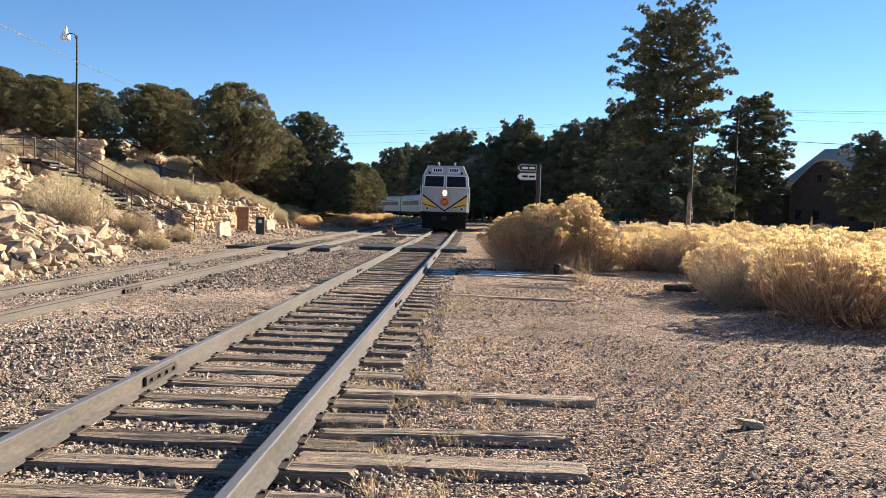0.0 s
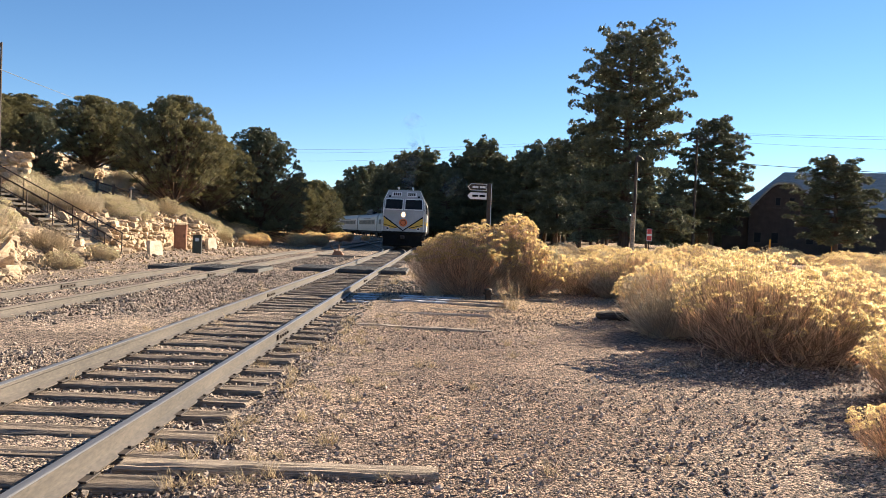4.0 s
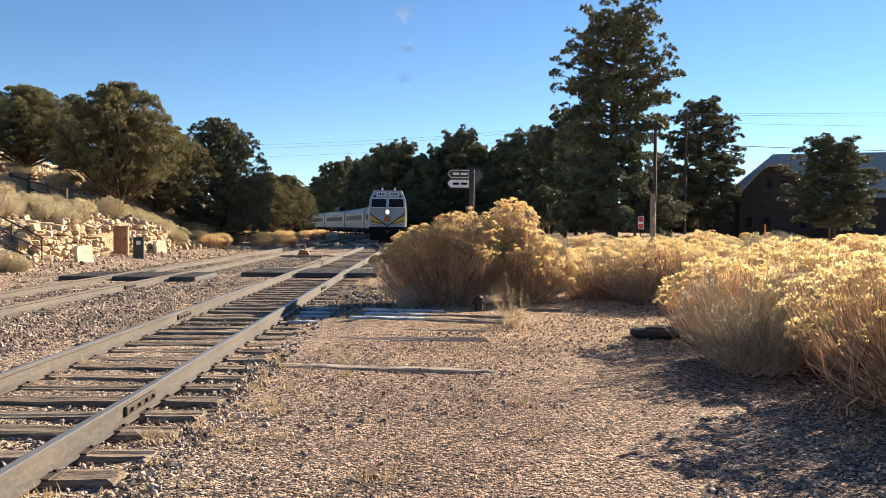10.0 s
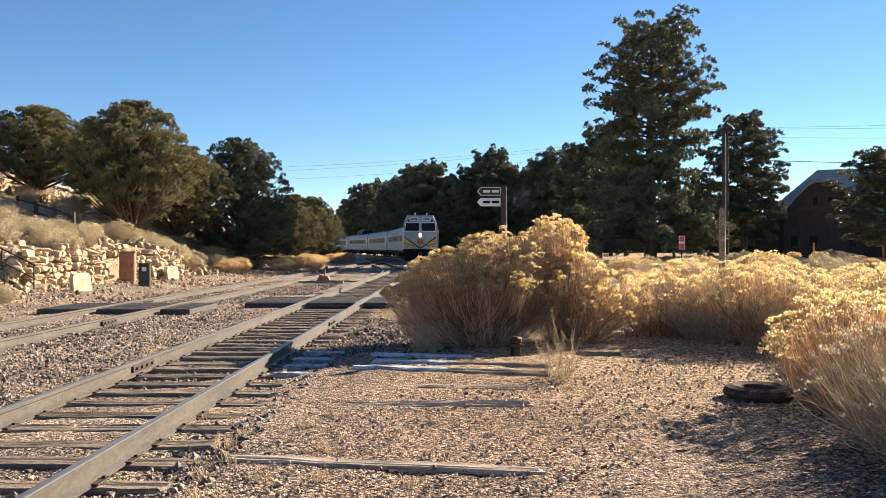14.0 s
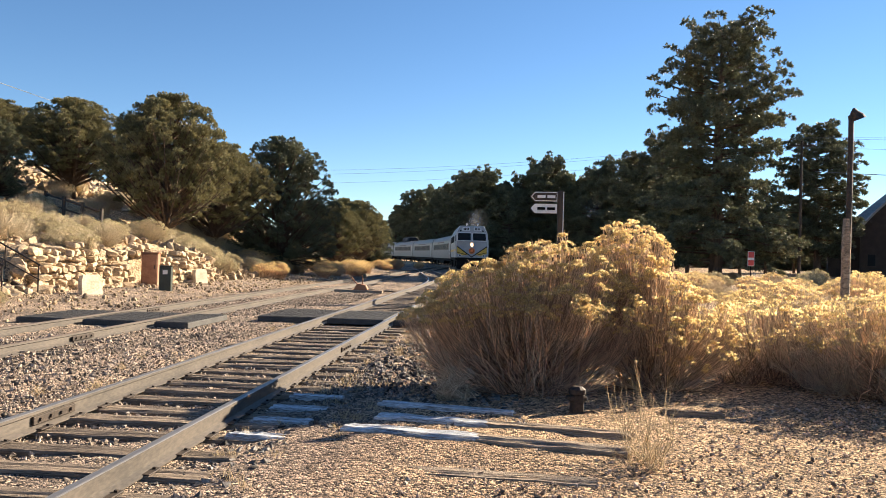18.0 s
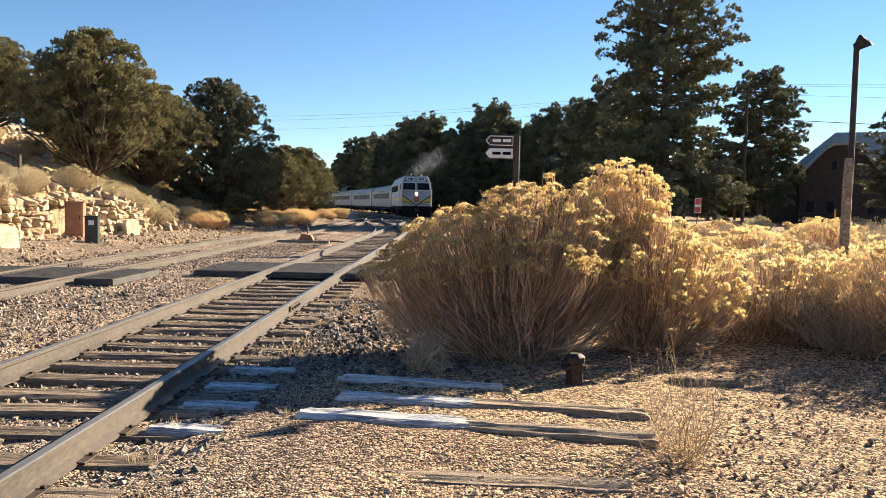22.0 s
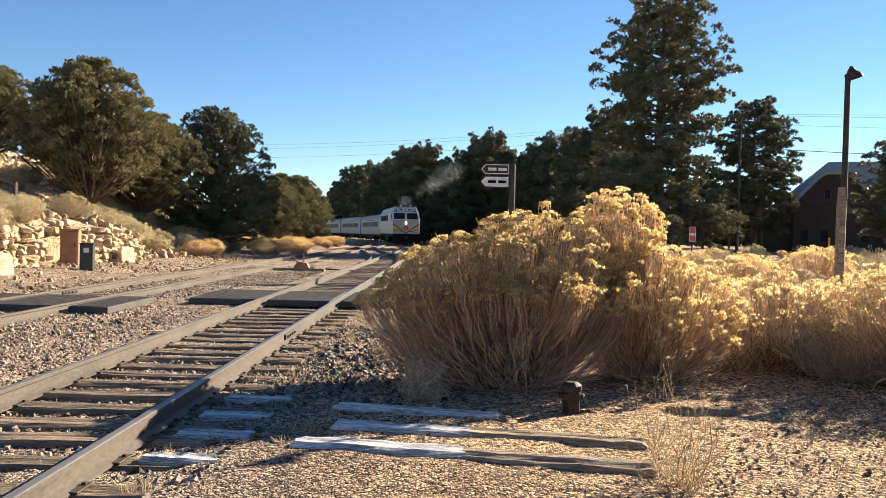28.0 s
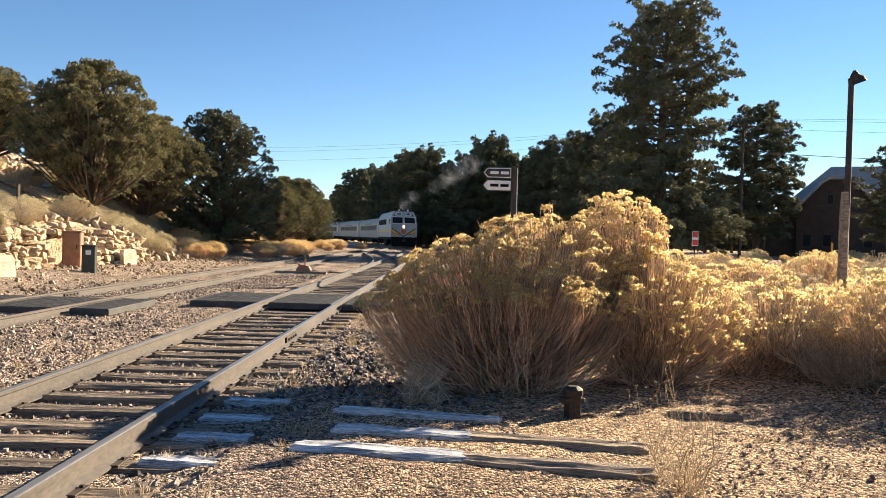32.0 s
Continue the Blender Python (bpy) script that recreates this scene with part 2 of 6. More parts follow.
def gravel_material():
    """Packed gravel: stones as cells at two sizes, greyer by the tracks, redder on the path."""
    m = bpy.data.materials.new("gravel_ground")
    m.use_nodes = True
    nt = m.node_tree
    N, L = nt.nodes, nt.links
    p = N["Principled BSDF"]
    p.inputs["Roughness"].default_value = 0.95
    p.inputs["Specular IOR Level"].default_value = 0.25
    tc = N.new("ShaderNodeTexCoord")

    def cells(scale):
        v = N.new("ShaderNodeTexVoronoi")
        v.inputs["Scale"].default_value = scale
        L.new(tc.outputs["Object"], v.inputs["Vector"])
        return v

    def noise_tex(scale, detail=5):
        n = N.new("ShaderNodeTexNoise")
        n.inputs["Scale"].default_value, n.inputs["Detail"].default_value = scale, detail
        L.new(tc.outputs["Object"], n.inputs["Vector"])
        return n

    def math_node(op, a, b=0.5):
        k = N.new("ShaderNodeMath")
        k.operation = op
        for s, v in zip(k.inputs, (a, b)):
            if isinstance(v, (int, float)):
                s.default_value = v
            else:
                L.new(v, s)
        return k.outputs[0]

    def mixed(f, a, b, kind="MIX"):
        k = N.new("ShaderNodeMix")
        k.data_type, k.blend_type = "RGBA", kind
        for s, v in zip((k.inputs[0], k.inputs[6], k.inputs[7]), (f, a, b)):
            if isinstance(v, (int, float)):
                s.default_value = v
            elif isinstance(v, tuple):
                s.default_value = (*v, 1)
            else:
                L.new(v, s)
        return k.outputs[2]
    big, small, mid = cells(27), cells(62), noise_tex(0.55)
    sep = N.new("ShaderNodeSeparateXYZ")
    L.new(tc.outputs["Object"], sep.inputs[0])
    wob = math_node("ADD", sep.outputs[0], math_node("MULTIPLY", mid.outputs[0], 3.0))
    near_rails = N.new("ShaderNodeMapRange")
    near_rails.inputs[1].default_value, near_rails.inputs[2].default_value = 3.6, 1.6
    L.new(wob, near_rails.inputs[0])
    red = ramp(nt, [(0.35, (0.152, 0.103, 0.078)), (0.6, (0.22, 0.155, 0.116)), (0.75, (0.30, 0.222, 0.163))])
    grey = ramp(nt, [(0.35, (0.165, 0.128, 0.102)), (0.58, (0.28, 0.216, 0.168)), (0.75, (0.385, 0.295, 0.213))])
    for r in (red, grey):
        L.new(mid.outputs[0], r.inputs[0])
    col = mixed(near_rails.outputs[0], red.outputs[0], grey.outputs[0])
    # pale broken limestone up the bank
    bank = N.new("ShaderNodeMapRange")
    bank.inputs[1].default_value, bank.inputs[2].default_value = -8.6, -10.4
    L.new(wob, bank.inputs[0])
    tan = ramp(nt, [(0.35, (0.36, 0.26, 0.165)), (0.6, (0.54, 0.41, 0.27))])
    L.new(mid.outputs[0], tan.inputs[0])
    col = mixed(bank.outputs[0], col, tan.outputs[0])
    litter_y, litter_x = N.new("ShaderNodeMapRange"), N.new("ShaderNodeMapRange")
    litter_y.inputs[1].default_value, litter_y.inputs[2].default_value = 15.0, 19.5
    litter_x.inputs[1].default_value, litter_x.inputs[2].default_value = 2.4, 4.6
    L.new(sep.outputs[1], litter_y.inputs[0]), L.new(wob, litter_x.inputs[0])
    straw = ramp(nt, [(0.35, (0.27, 0.185, 0.11)), (0.65, (0.40, 0.275, 0.165))])
    L.new(mid.outputs[0], straw.inputs[0])
    col = mixed(math_node("MULTIPLY", math_node("MULTIPLY", litter_y.outputs[0], litter_x.outputs[0]), 0.75), col, straw.outputs[0])
    bv, sv = N.new("ShaderNodeSeparateColor"), N.new("ShaderNodeSeparateColor")
    L.new(big.outputs["Color"], bv.inputs[0]), L.new(small.outputs["Color"], sv.inputs[0])
    lum = math_node("ADD", math_node("MULTIPLY", bv.outputs[0], 0.5), math_node("MULTIPLY", sv.outputs[0], 0.8))
    tone = ramp(nt, [(0.18, (0.08, 0.08, 0.09)), (0.46, (0.64, 0.64, 0.65)), (0.82, (2.5, 2.42, 2.3))])
    L.new(math_node("MULTIPLY", lum, 0.78), tone.inputs[0])
    L.new(mixed(1.0, col, tone.outputs[0], "MULTIPLY"), p.inputs["Base Color"])
    bp = N.new("ShaderNodeBump")
    bp.inputs["Strength"].default_value, bp.inputs["Distance"].default_value = 1.0, 0.022
    hgt = math_node("ADD", math_node("MULTIPLY", big.outputs["Distance"], -1.2), math_node("MULTIPLY", small.outputs["Distance"], -0.8))
    L.new(hgt, bp.inputs["Height"])
    L.new(bp.outputs[0], p.inputs["Normal"])
    return m


M_GROUND = gravel_material()
M_LAMP = glow("headlight_glow", (1.0, 0.62, 0.3), 1.0)


# ---- mesh helpers ----
def tri_mesh(name, V, F, material, smooth=False):
    V, F = np.asarray(V, np.float32), np.asarray(F, np.int32)
    me = bpy.data.meshes.new(name)
    k = F.shape[1]
    me.vertices.add(len(V)), me.loops.add(F.size), me.polygons.add(len(F))
    me.vertices.foreach_set("co", V.ravel())
    me.loops.foreach_set("vertex_index", F.ravel())
    me.polygons.foreach_set("loop_start", np.arange(0, F.size, k, dtype=np.int32))
    me.polygons.foreach_set("use_smooth", np.full(len(F), smooth))
    me.update(calc_edges=True)
    me.materials.append(material)
    return me


def bm_mesh(name, bm, material, smooth=False):
    me = bpy.data.meshes.new(name)
    bm.to_mesh(me), bm.free()
    for p in me.polygons:
        p.use_smooth = smooth
    me.materials.append(material)
    return me


def part(name, shape, material=None, parent=None, label="", m=None):
    """Links a bmesh or mesh as one mesh object under a thing or a part."""
    me = shape if isinstance(shape, bpy.types.Mesh) else bm_mesh(name, shape, material)
    ob = new(name, me)
    ob.parent = parent
    if m is not None:
        ob.matrix_basis = m
    return tagged(ob, label)


def thing(name, m, label, category, group="", kind=""):
    ob = new(name)
    ob.empty_display_size = 0.2
    ob.matrix_basis = m
    return tagged(ob, label, category, group, kind)


def box(x0, y0, z0, x1, y1, z1, bevel=0.0, bm=None):
    """A box; many boxes may share one bmesh when they form one part."""
    own = bm is None or bevel
    b = bmesh.new() if own else bm
    vs = [b.verts.new((x, y, z)) for x in (x0, x1) for y in (y0, y1) for z in (z0, z1)]
    for f in ((0, 1, 3, 2), (4, 6, 7, 5), (0, 4, 5, 1), (2, 3, 7, 6), (0, 2, 6, 4), (1, 5, 7, 3)):
        b.faces.new([vs[i] for i in f])
    if bevel:
        bmesh.ops.bevel(b, geom=list(b.edges), offset=bevel, segments=1, affect="EDGES")
        if bm is not None:
            me = bpy.data.meshes.new("tmp")
            b.to_mesh(me), b.free()
            bm.from_mesh(me)
            bpy.data.meshes.remove(me)
            return bm
    return b


def tube(points, radii, sides=6, bm=None, cap=True):
    """A tapered tube along points."""
    b = bm or bmesh.new()
    rings = []
    n = len(points)
    for i, p in enumerate(points):
        p = Vector(p)
        d = (Vector(points[min(i + 1, n - 1)]) - Vector(points[max(i - 1, 0)])).normalized()
        u = d.cross(Vector((0, 0, 1)) if abs(d.z) < 0.9 else Vector((1, 0, 0))).normalized()
        w = d.cross(u)
        r = radii[i] if hasattr(radii, "__len__") else radii
        rings.append([b.verts.new(p + (u * math.cos(a) + w * math.sin(a)) * r) for a in [2 * math.pi * k / sides for k in range(sides)]])
    for r0, r1 in zip(rings, rings[1:]):
        for k in range(sides):
            b.faces.new((r0[k], r0[(k + 1) % sides], r1[(k + 1) % sides], r1[k]))
    if cap:
        b.faces.new(rings[0][::-1])
        b.faces.new(rings[-1])
    return b


def prism(outline, axis, a, b_, bm=None):
    """Extrudes an outline (pairs) along an axis ('x': pairs are y, z; 'y': x, z; 'z': x, y)."""
    bm = bm or bmesh.new()

    def at(p, h):
        return {"x": (h, p[0], p[1]), "y": (p[0], h, p[1]), "z": (p[0], p[1], h)}[axis]
    lo, hi = [bm.verts.new(at(p, a)) for p in outline], [bm.verts.new(at(p, b_)) for p in outline]
    n = len(outline)
    bm.faces.new(lo[::-1]), bm.faces.new(hi)
    for i in range(n):
        bm.faces.new((lo[i], lo[(i + 1) % n], hi[(i + 1) % n], hi[i]))
    bmesh.ops.recalc_face_normals(bm, faces=bm.faces)
    return bm


def ico(sub=1):
    b = bmesh.new()
    bmesh.ops.create_icosphere(b, subdivisions=sub, radius=1)
    V = np.array([v.co for v in b.verts])
    F = np.array([[v.index for v in f.verts] for f in b.faces])
    b.free()
    return V, F


OCT_V = np.array([(1, 0, 0), (-1, 0, 0), (0, 1, 0), (0, -1, 0), (0, 0, 1), (0, 0, -1)], float)
OCT_F = np.array([(0, 2, 4), (2, 1, 4), (1, 3, 4), (3, 0, 4), (2, 0, 5), (1, 2, 5), (3, 1, 5), (0, 3, 5)])


def rot_z(a):
    c, s, o, i = np.cos(a), np.sin(a), np.zeros_like(a), np.ones_like(a)
    return np.stack([np.stack([c, -s, o], -1), np.stack([s, c, o], -1), np.stack([o, o, i], -1)], -2)


def rot_any(rng, n):
    q = rng.normal(size=(n, 4))
    q /= np.linalg.norm(q, axis=1)[:, None]
    w, x, y, z = q.T
    return np.stack([np.stack([1 - 2 * (y * y + z * z), 2 * (x * y - z * w), 2 * (x * z + y * w)], -1),
                     np.stack([2 * (x * y + z * w), 1 - 2 * (x * x + z * z), 2 * (y * z - x * w)], -1),
                     np.stack([2 * (x * z - y * w), 2 * (y * z + x * w), 1 - 2 * (x * x + y * y)], -1)], -2)


def scatter(V, F, R, T, S):
    """Copies of V, F turned by R (n,3,3), scaled by S (n,3) and moved to T (n,3), as one V, F."""
    n, k = len(T), len(V)
    W = np.einsum("nij,nkj->nki", R, V[None] * S[:, None, :]) + T[:, None, :]
    return W.reshape(-1, 3), (F[None] + (np.arange(n) * k)[:, None, None]).reshape(-1, F.shape[1])


def stone_shape(rng, sub=1, rough=0.25):
    V, F = ico(sub) if sub else (OCT_V.copy(), OCT_F)
    V = V * (1 + rng.uniform(-rough, rough, len(V)))[:, None]
    return V, F


def block_shape(rng, sub=2, rough=0.13, edge=0.45):
    """A broken block with worn edges and corners."""
    V, F = ico(sub)
    V = np.sign(V) * np.abs(V) ** edge
    V = V * (1 + rng.uniform(-rough, rough, len(V)))[:, None]
    tilt = rng.normal(0, 0.22, (3, 3))
    return V @ (np.eye(3) + tilt), F


# ---- the lie of the land ----
def smooth(a, b, v):
    """A soft step from 0 at a to 1 at b (a may be the greater)."""
    t = np.clip((v - a) / (b - a), 0, 1)
    return t * t * (3 - 2 * t)


def toe(y):
    """x of the foot of the bank beside the siding."""
    return np.interp(y, [-50, 14, 21, 27, 33, 41, 46, 55, 67, 95, 140, 400], [-7.6, -7.8, -8.2, -10.2, -10.9, -10.9, -10.3, -10.6, -11.6, -13.5, -30.0, -120.0])


def fall(y):
    """The line drops gently beyond the crossing."""
    return -0.0004 * np.clip(y - 52, 0, 80)


def in_track(x):
    """1 on the sunken ballast of the main track, below 0 where the siding is filled up."""
    return smooth(1.5, 1.15, np.abs(x + 0.7525)) - 0.3 * smooth(2.1, 1.5, np.abs(x + 5.27))


def height(x, y):
    x, y = np.asarray(x, float), np.asarray(y, float)
    d = toe(y) - x
    wall = smooth(33.5, 35, y) * (1 - smooth(46, 49, y))
    lift = wall * (np.where(d > 0.35, 1.1, 0.0) + 0.3 * np.clip(d - 0.35, 0, 60))
    slope = (1 - wall) * (np.clip(d, 0, 2.6) * 0.42 + 0.55 * np.clip(d - 2.6, 0, 60))
    bank = np.where(d > 0, lift + slope, 0)
    bank = 12.0 * (1 - np.exp(-bank / 12.0))
    bank = bank * (1 - 0.6 * smooth(70, 130, y))
    verge = 0.2 * smooth(-7.6, -10.4, x) * smooth(26, 34, y)
    field = smooth(9, 40, x) * 0.006 * np.clip(y - 30, 0, 90)
    return -0.175 - 0.035 * in_track(x) + bank + verge + field + fall(y) * smooth(-40, -12, x) * (1 - smooth(10, 40, x))


# ---- the line of rails ----
GAUGE = 1.505
MAIN_X, SIDE_X = -0.7525, -5.27


def main_line(s):
    """Centre of the main track at s metres along: x, y, z, heading (radians to the left of +y)."""
    s0, R1, a1, R2 = 82.2, 173.0, radians(9.1), 501.0
    if s <= s0:
        return MAIN_X, s, float(fall(s)), 0.0
    if s <= s0 + R1 * a1:
        a = (s - s0) / R1
        x, y = MAIN_X - R1 * (1 - math.cos(a)), s0 + R1 * math.sin(a)
        return x, y, float(fall(y)), a
    b = (s - s0 - R1 * a1) / R2
    x1, y1 = MAIN_X - R1 * (1 - math.cos(a1)), s0 + R1 * math.sin(a1)
    x = x1 - R2 * (math.cos(a1) - math.cos(a1 + b))
    y = y1 + R2 * (math.sin(a1 + b) - math.sin(a1))
    return x, y, float(fall(y)), a1 + b


def side_line(s):
    return SIDE_X, s, float(fall(s)), 0.0


def branch_line(s):
    """The turnout's curved way from the main track over to the siding."""
    s0, R, a1 = 49.0, 112.0, radians(8.2)
    if s <= s0 + R * a1:
        a = max(0, (s - s0) / R)
        x, y = MAIN_X - R * (1 - math.cos(a)), s0 + R * math.sin(a)
        return x, y, float(fall(y)), a
    k = s - s0 - R * a1
    x, y = MAIN_X - R * (1 - math.cos(a1)) - k * math.sin(a1), s0 + R * math.sin(a1) + k * math.cos(a1)
    return x, y, float(fall(y)), a1


RAIL_PROFILE = [(-0.07, -0.17), (0.07, -0.17), (0.07, -0.158), (0.012, -0.13), (0.012, -0.045), (0.036, -0.032), (0.036, -0.006), (0.026, 0.0),
                (-0.026, 0.0), (-0.036, -0.006), (-0.036, -0.032), (-0.012, -0.045), (-0.012, -0.13), (-0.07, -0.158)]


def rail(line, side, s0, s1, parent, step=1.0, head=None):
    n = max(1, int((s1 - s0) / step))
    bm = bmesh.new()
    rings = []
    for i in range(n + 1):
        x, y, z, a = line(s0 + (s1 - s0) * i / n)
        off = side * GAUGE / 2
        rings.append([bm.verts.new((x + (off + u) * math.cos(a), y + (off + u) * math.sin(a), z + w)) for u, w in RAIL_PROFILE])
    k = len(RAIL_PROFILE)
    for r0, r1 in zip(rings, rings[1:]):
        for j in range(k):
            f = bm.faces.new((r0[j], r0[(j + 1) % k], r1[(j + 1) % k], r1[j]))
            f.material_index = 1 if j in (7, 8) or j == 6 else 0
    bm.faces.new(rings[0][::-1]), bm.faces.new(rings[-1])
    bmesh.ops.recalc_face_normals(bm, faces=bm.faces)
    me = bm_mesh("rail", bm, M_RAIL)
    me.materials.append(head or M_RAILTOP)
    return part("rail", me, parent=parent)


def tie_mesh(rng, length, width, high, material, name="tie"):
    """A split and weathered timber: long grooves along the grain, ragged ends."""
    nx, lanes, bm = 10, 9, bmesh.new()
    groove = [rng.choice((0.0, -0.004, -0.008, -0.016)) for _ in range(lanes)]
    rings = []
    for i in range(nx + 1):
        u = i / nx
        x = (u - 0.5) * length
        w = width / 2 * (1 + rng.uniform(-0.05, 0.05)) * (0.93 if i in (0, nx) else 1)
        top = rng.uniform(-0.006, 0.004)
        ring = [(0, -w, -high), (0, -w, -0.025 + top)]
        for k in range(lanes):
            v = -w * 0.9 + 1.8 * w * k / (lanes - 1)
            e = (rng.uniform(-0.05, 0.0) if i == nx else rng.uniform(0.0, 0.05)) if i in (0, nx) else 0
            ring.append((e, v, groove[k] + top + rng.uniform(-0.004, 0.003)))
        ring += [(0, w, -0.025 + top), (0, w, -high)]
        rings.append([bm.verts.new((x + e, v, z)) for e, v, z in ring])
    for r0, r1 in zip(rings, rings[1:]):
        for j in range(lanes + 3):
            bm.faces.new((r0[j], r0[j + 1], r1[j + 1], r1[j]))
    bm.faces.new(rings[0]), bm.faces.new(rings[-1][::-1])
    bmesh.ops.recalc_face_normals(bm, faces=bm.faces)
    return bm_mesh(name, bm, material)


# ---- ground ----
def build_ground():
    xs = np.unique(np.concatenate([[-3000, -1200, -500, -250, -150], np.arange(-110, -30, 5), np.arange(-30, -13, 1.0), np.arange(-13, 9, 0.22), np.arange(9, 30, 1.0), np.arange(30, 110, 6), [160, 300, 700, 1500, 3000]]))
    ys = np.unique(np.concatenate([[-3000, -1000, -300, -100, -40, -15], np.arange(-6, 2, 1.0), np.arange(2, 32, 0.22), np.arange(32, 62, 0.6), np.arange(62, 140, 4), [160, 200, 260, 400, 800, 1600, 3000]]))
    X, Y = np.meshgrid(xs, ys, indexing="ij")
    Z = height(X, Y)
    rng = np.random.default_rng(5)
    near = (X > -14) & (X < 12) & (Y > 0) & (Y < 62)
    Z = Z + np.where(near, rng.normal(0, 0.008, X.shape), 0)
    lumps = np.zeros_like(Z)
    for k in range(14):
        a, f, ph = rng.uniform(0, 6.28), rng.uniform(0.35, 1.6), rng.uniform(0, 6.28)
        lumps += np.sin((X * math.cos(a) + Y * math.sin(a)) * f + ph)
    Z = Z + lumps * 0.006 + np.where(X < toe(Y) - 0.5, lumps * 0.03, 0)
    nx, ny = len(xs), len(ys)
    idx = np.arange(nx * ny).reshape(nx, ny)
    F = np.stack([idx[:-1, :-1], idx[1:, :-1], idx[1:, 1:], idx[:-1, 1:]], -1).reshape(-1, 4)
    me = tri_mesh("ground", np.stack([X, Y, Z], -1).reshape(-1, 3), F, M_GROUND, True)
    return tagged(new("ground", me), "brown gravel and dry earth beside the tracks", "ground", kind="structure")


build_ground()


def stones(name, rng, n, x0, x1, y0, y1, size, material, label, keep=None, bias=1.0, sub=0):
    x, y = rng.uniform(x0, x1, n), y0 + (y1 - y0) * rng.uniform(0, 1, n) ** bias
    if keep is not None:
        k = keep(x, y)
        x, y = x[k], y[k]
    n = len(x)
    r = size * np.exp(np.clip(rng.normal(0, 0.42, n), -1, 0.75))
    S = np.stack([r, r * rng.uniform(0.6, 1.1, n), r * rng.uniform(0.5, 0.85, n)], -1)
    T = np.stack([x, y, height(x, y) + r * 0.2], -1)
    R = rot_any(rng, n)
    WV, WF, at = [], [], 0
    for part_ in np.array_split(np.arange(n), 6):
        V, F = stone_shape(rng, sub, 0.2 if sub else 0.3)
        W, G = scatter(V, F, R[part_], T[part_], S[part_])
        WV.append(W), WF.append(G + at)
        at += len(W)
    return tagged(new(name, tri_mesh(name, np.concatenate(WV), np.concatenate(WF), material)), label, "gravel", kind="stuff")


rng = np.random.default_rng(11)
stones("gravel", rng, 54000, -3.6, 7.6, 2.6, 25, 0.0105, M_STONE, "loose reddish-brown gravel on the path", bias=1.8)
stones("coarse_gravel", rng, 14000, 0.1, 7.8, 3.0, 28, 0.0135, M_STONE, "coarser brown stones among the gravel", bias=1.5)
# these stones carry painted shade where the large bush's shadow reaches the timbers
stones("shoulder_ballast", rng, 9000, 0.15, 3.6, 15.5, 27, 0.026, M_SHADEBALLAST, "dark grey crushed stone, toned darker for the bush's shade, round the old timbers", keep=lambda x, y: (x < 0.9 + 1.9 * smooth(16.5, 20.5, y)) & (y > 19.7 + 0.25 * x) | (x < 0.8))
stones("pebbles", rng, 900, -4.0, 8.0, 2.6, 30, 0.015, M_STONE, "larger pebbles strewn over the gravel", bias=1.3, sub=1)
stones("ballast", rng, 30000, -2.5, 0.8, 2.8, 36, 0.018, M_BALLAST, "grey and brown crushed ballast between the sleepers", bias=1.4)
stones("siding_ballast", rng, 30000, -7.4, -2.4, 7, 48, 0.022, M_BALLAST, "grey crushed ballast beside the siding", bias=1.4)
stones("verge_stones", rng, 1700, -10.6, -7.2, 15, 62, 0.045, M_ROCK, "pale stones scattered below the wall", sub=1, keep=lambda x, y: x > toe(y))


# ---- tracks ----
def fishplate(parent, x, y, z):
    bm = bmesh.new()
    for s in (-1, 1):
        box(x + s * 0.012, y - 0.33, z - 0.125, x + s * 0.04, y + 0.33, z - 0.05, 0.006, bm)
        for k in (-0.24, -0.08, 0.08, 0.24):
            tube([(x + s * 0.04, y + k, z - 0.085), (x + s * 0.062, y + k, z - 0.085)], 0.017, 6, bm)
    part("fishplate", bm, M_RUSTY, parent, "rusty bolted joint bar")


def tie_plate_mesh():
    bm = box(-0.11, -0.1, -0.006, 0.11, 0.1, 0.008, 0.004)
    for u, v in ((-0.08, -0.05), (0.08, 0.05)):
        box(u - 0.012, v - 0.01, 0.0, u + 0.012, v + 0.01, 0.022, 0, bm)
    return bm_mesh("tie_plate", bm, M_RUSTY)


def build_track(name, line, s0, s1, label, seed, joints=(), skip=(), plates=True, wide=0.23):
    r = random.Random(seed)
    t = thing(name, Matrix.Identity(4), label, "railway track", kind="structure")
    for side in (-1, 1):
        rail(line, side, s0, s1, t, 1.0 if s0 < 45 else 2.0, M_RUSTHEAD if name == "siding_track" else None)
    shapes = [tie_mesh(r, 2.56, wide, 0.14, M_TIE) for _ in range(9)]
    plate = tie_plate_mesh()
    s = s0 + 0.3
    while s < min(s1, 110):
        if not any(a < s < b for a, b in skip):
            x, y, z, a = line(s)
            m = pose(x + r.uniform(-0.05, 0.05), y, z - 0.158 + r.uniform(-0.012, 0.006), 0, r.uniform(-0.5, 0.5), math.degrees(a) + r.uniform(-1.6, 1.6))
            part("tie", r.choice(shapes), parent=t, m=m)
            if plates and s < 30:
                for side in (-1, 1):
                    part("tie_plate", plate, parent=t, m=pose(x + side * GAUGE / 2, y, z - 0.158, 0, 0, 0))
        s += 0.545 + r.uniform(-0.06, 0.06)
    for x, y in joints:
        fishplate(t, x, y, float(fall(y)))
    return t


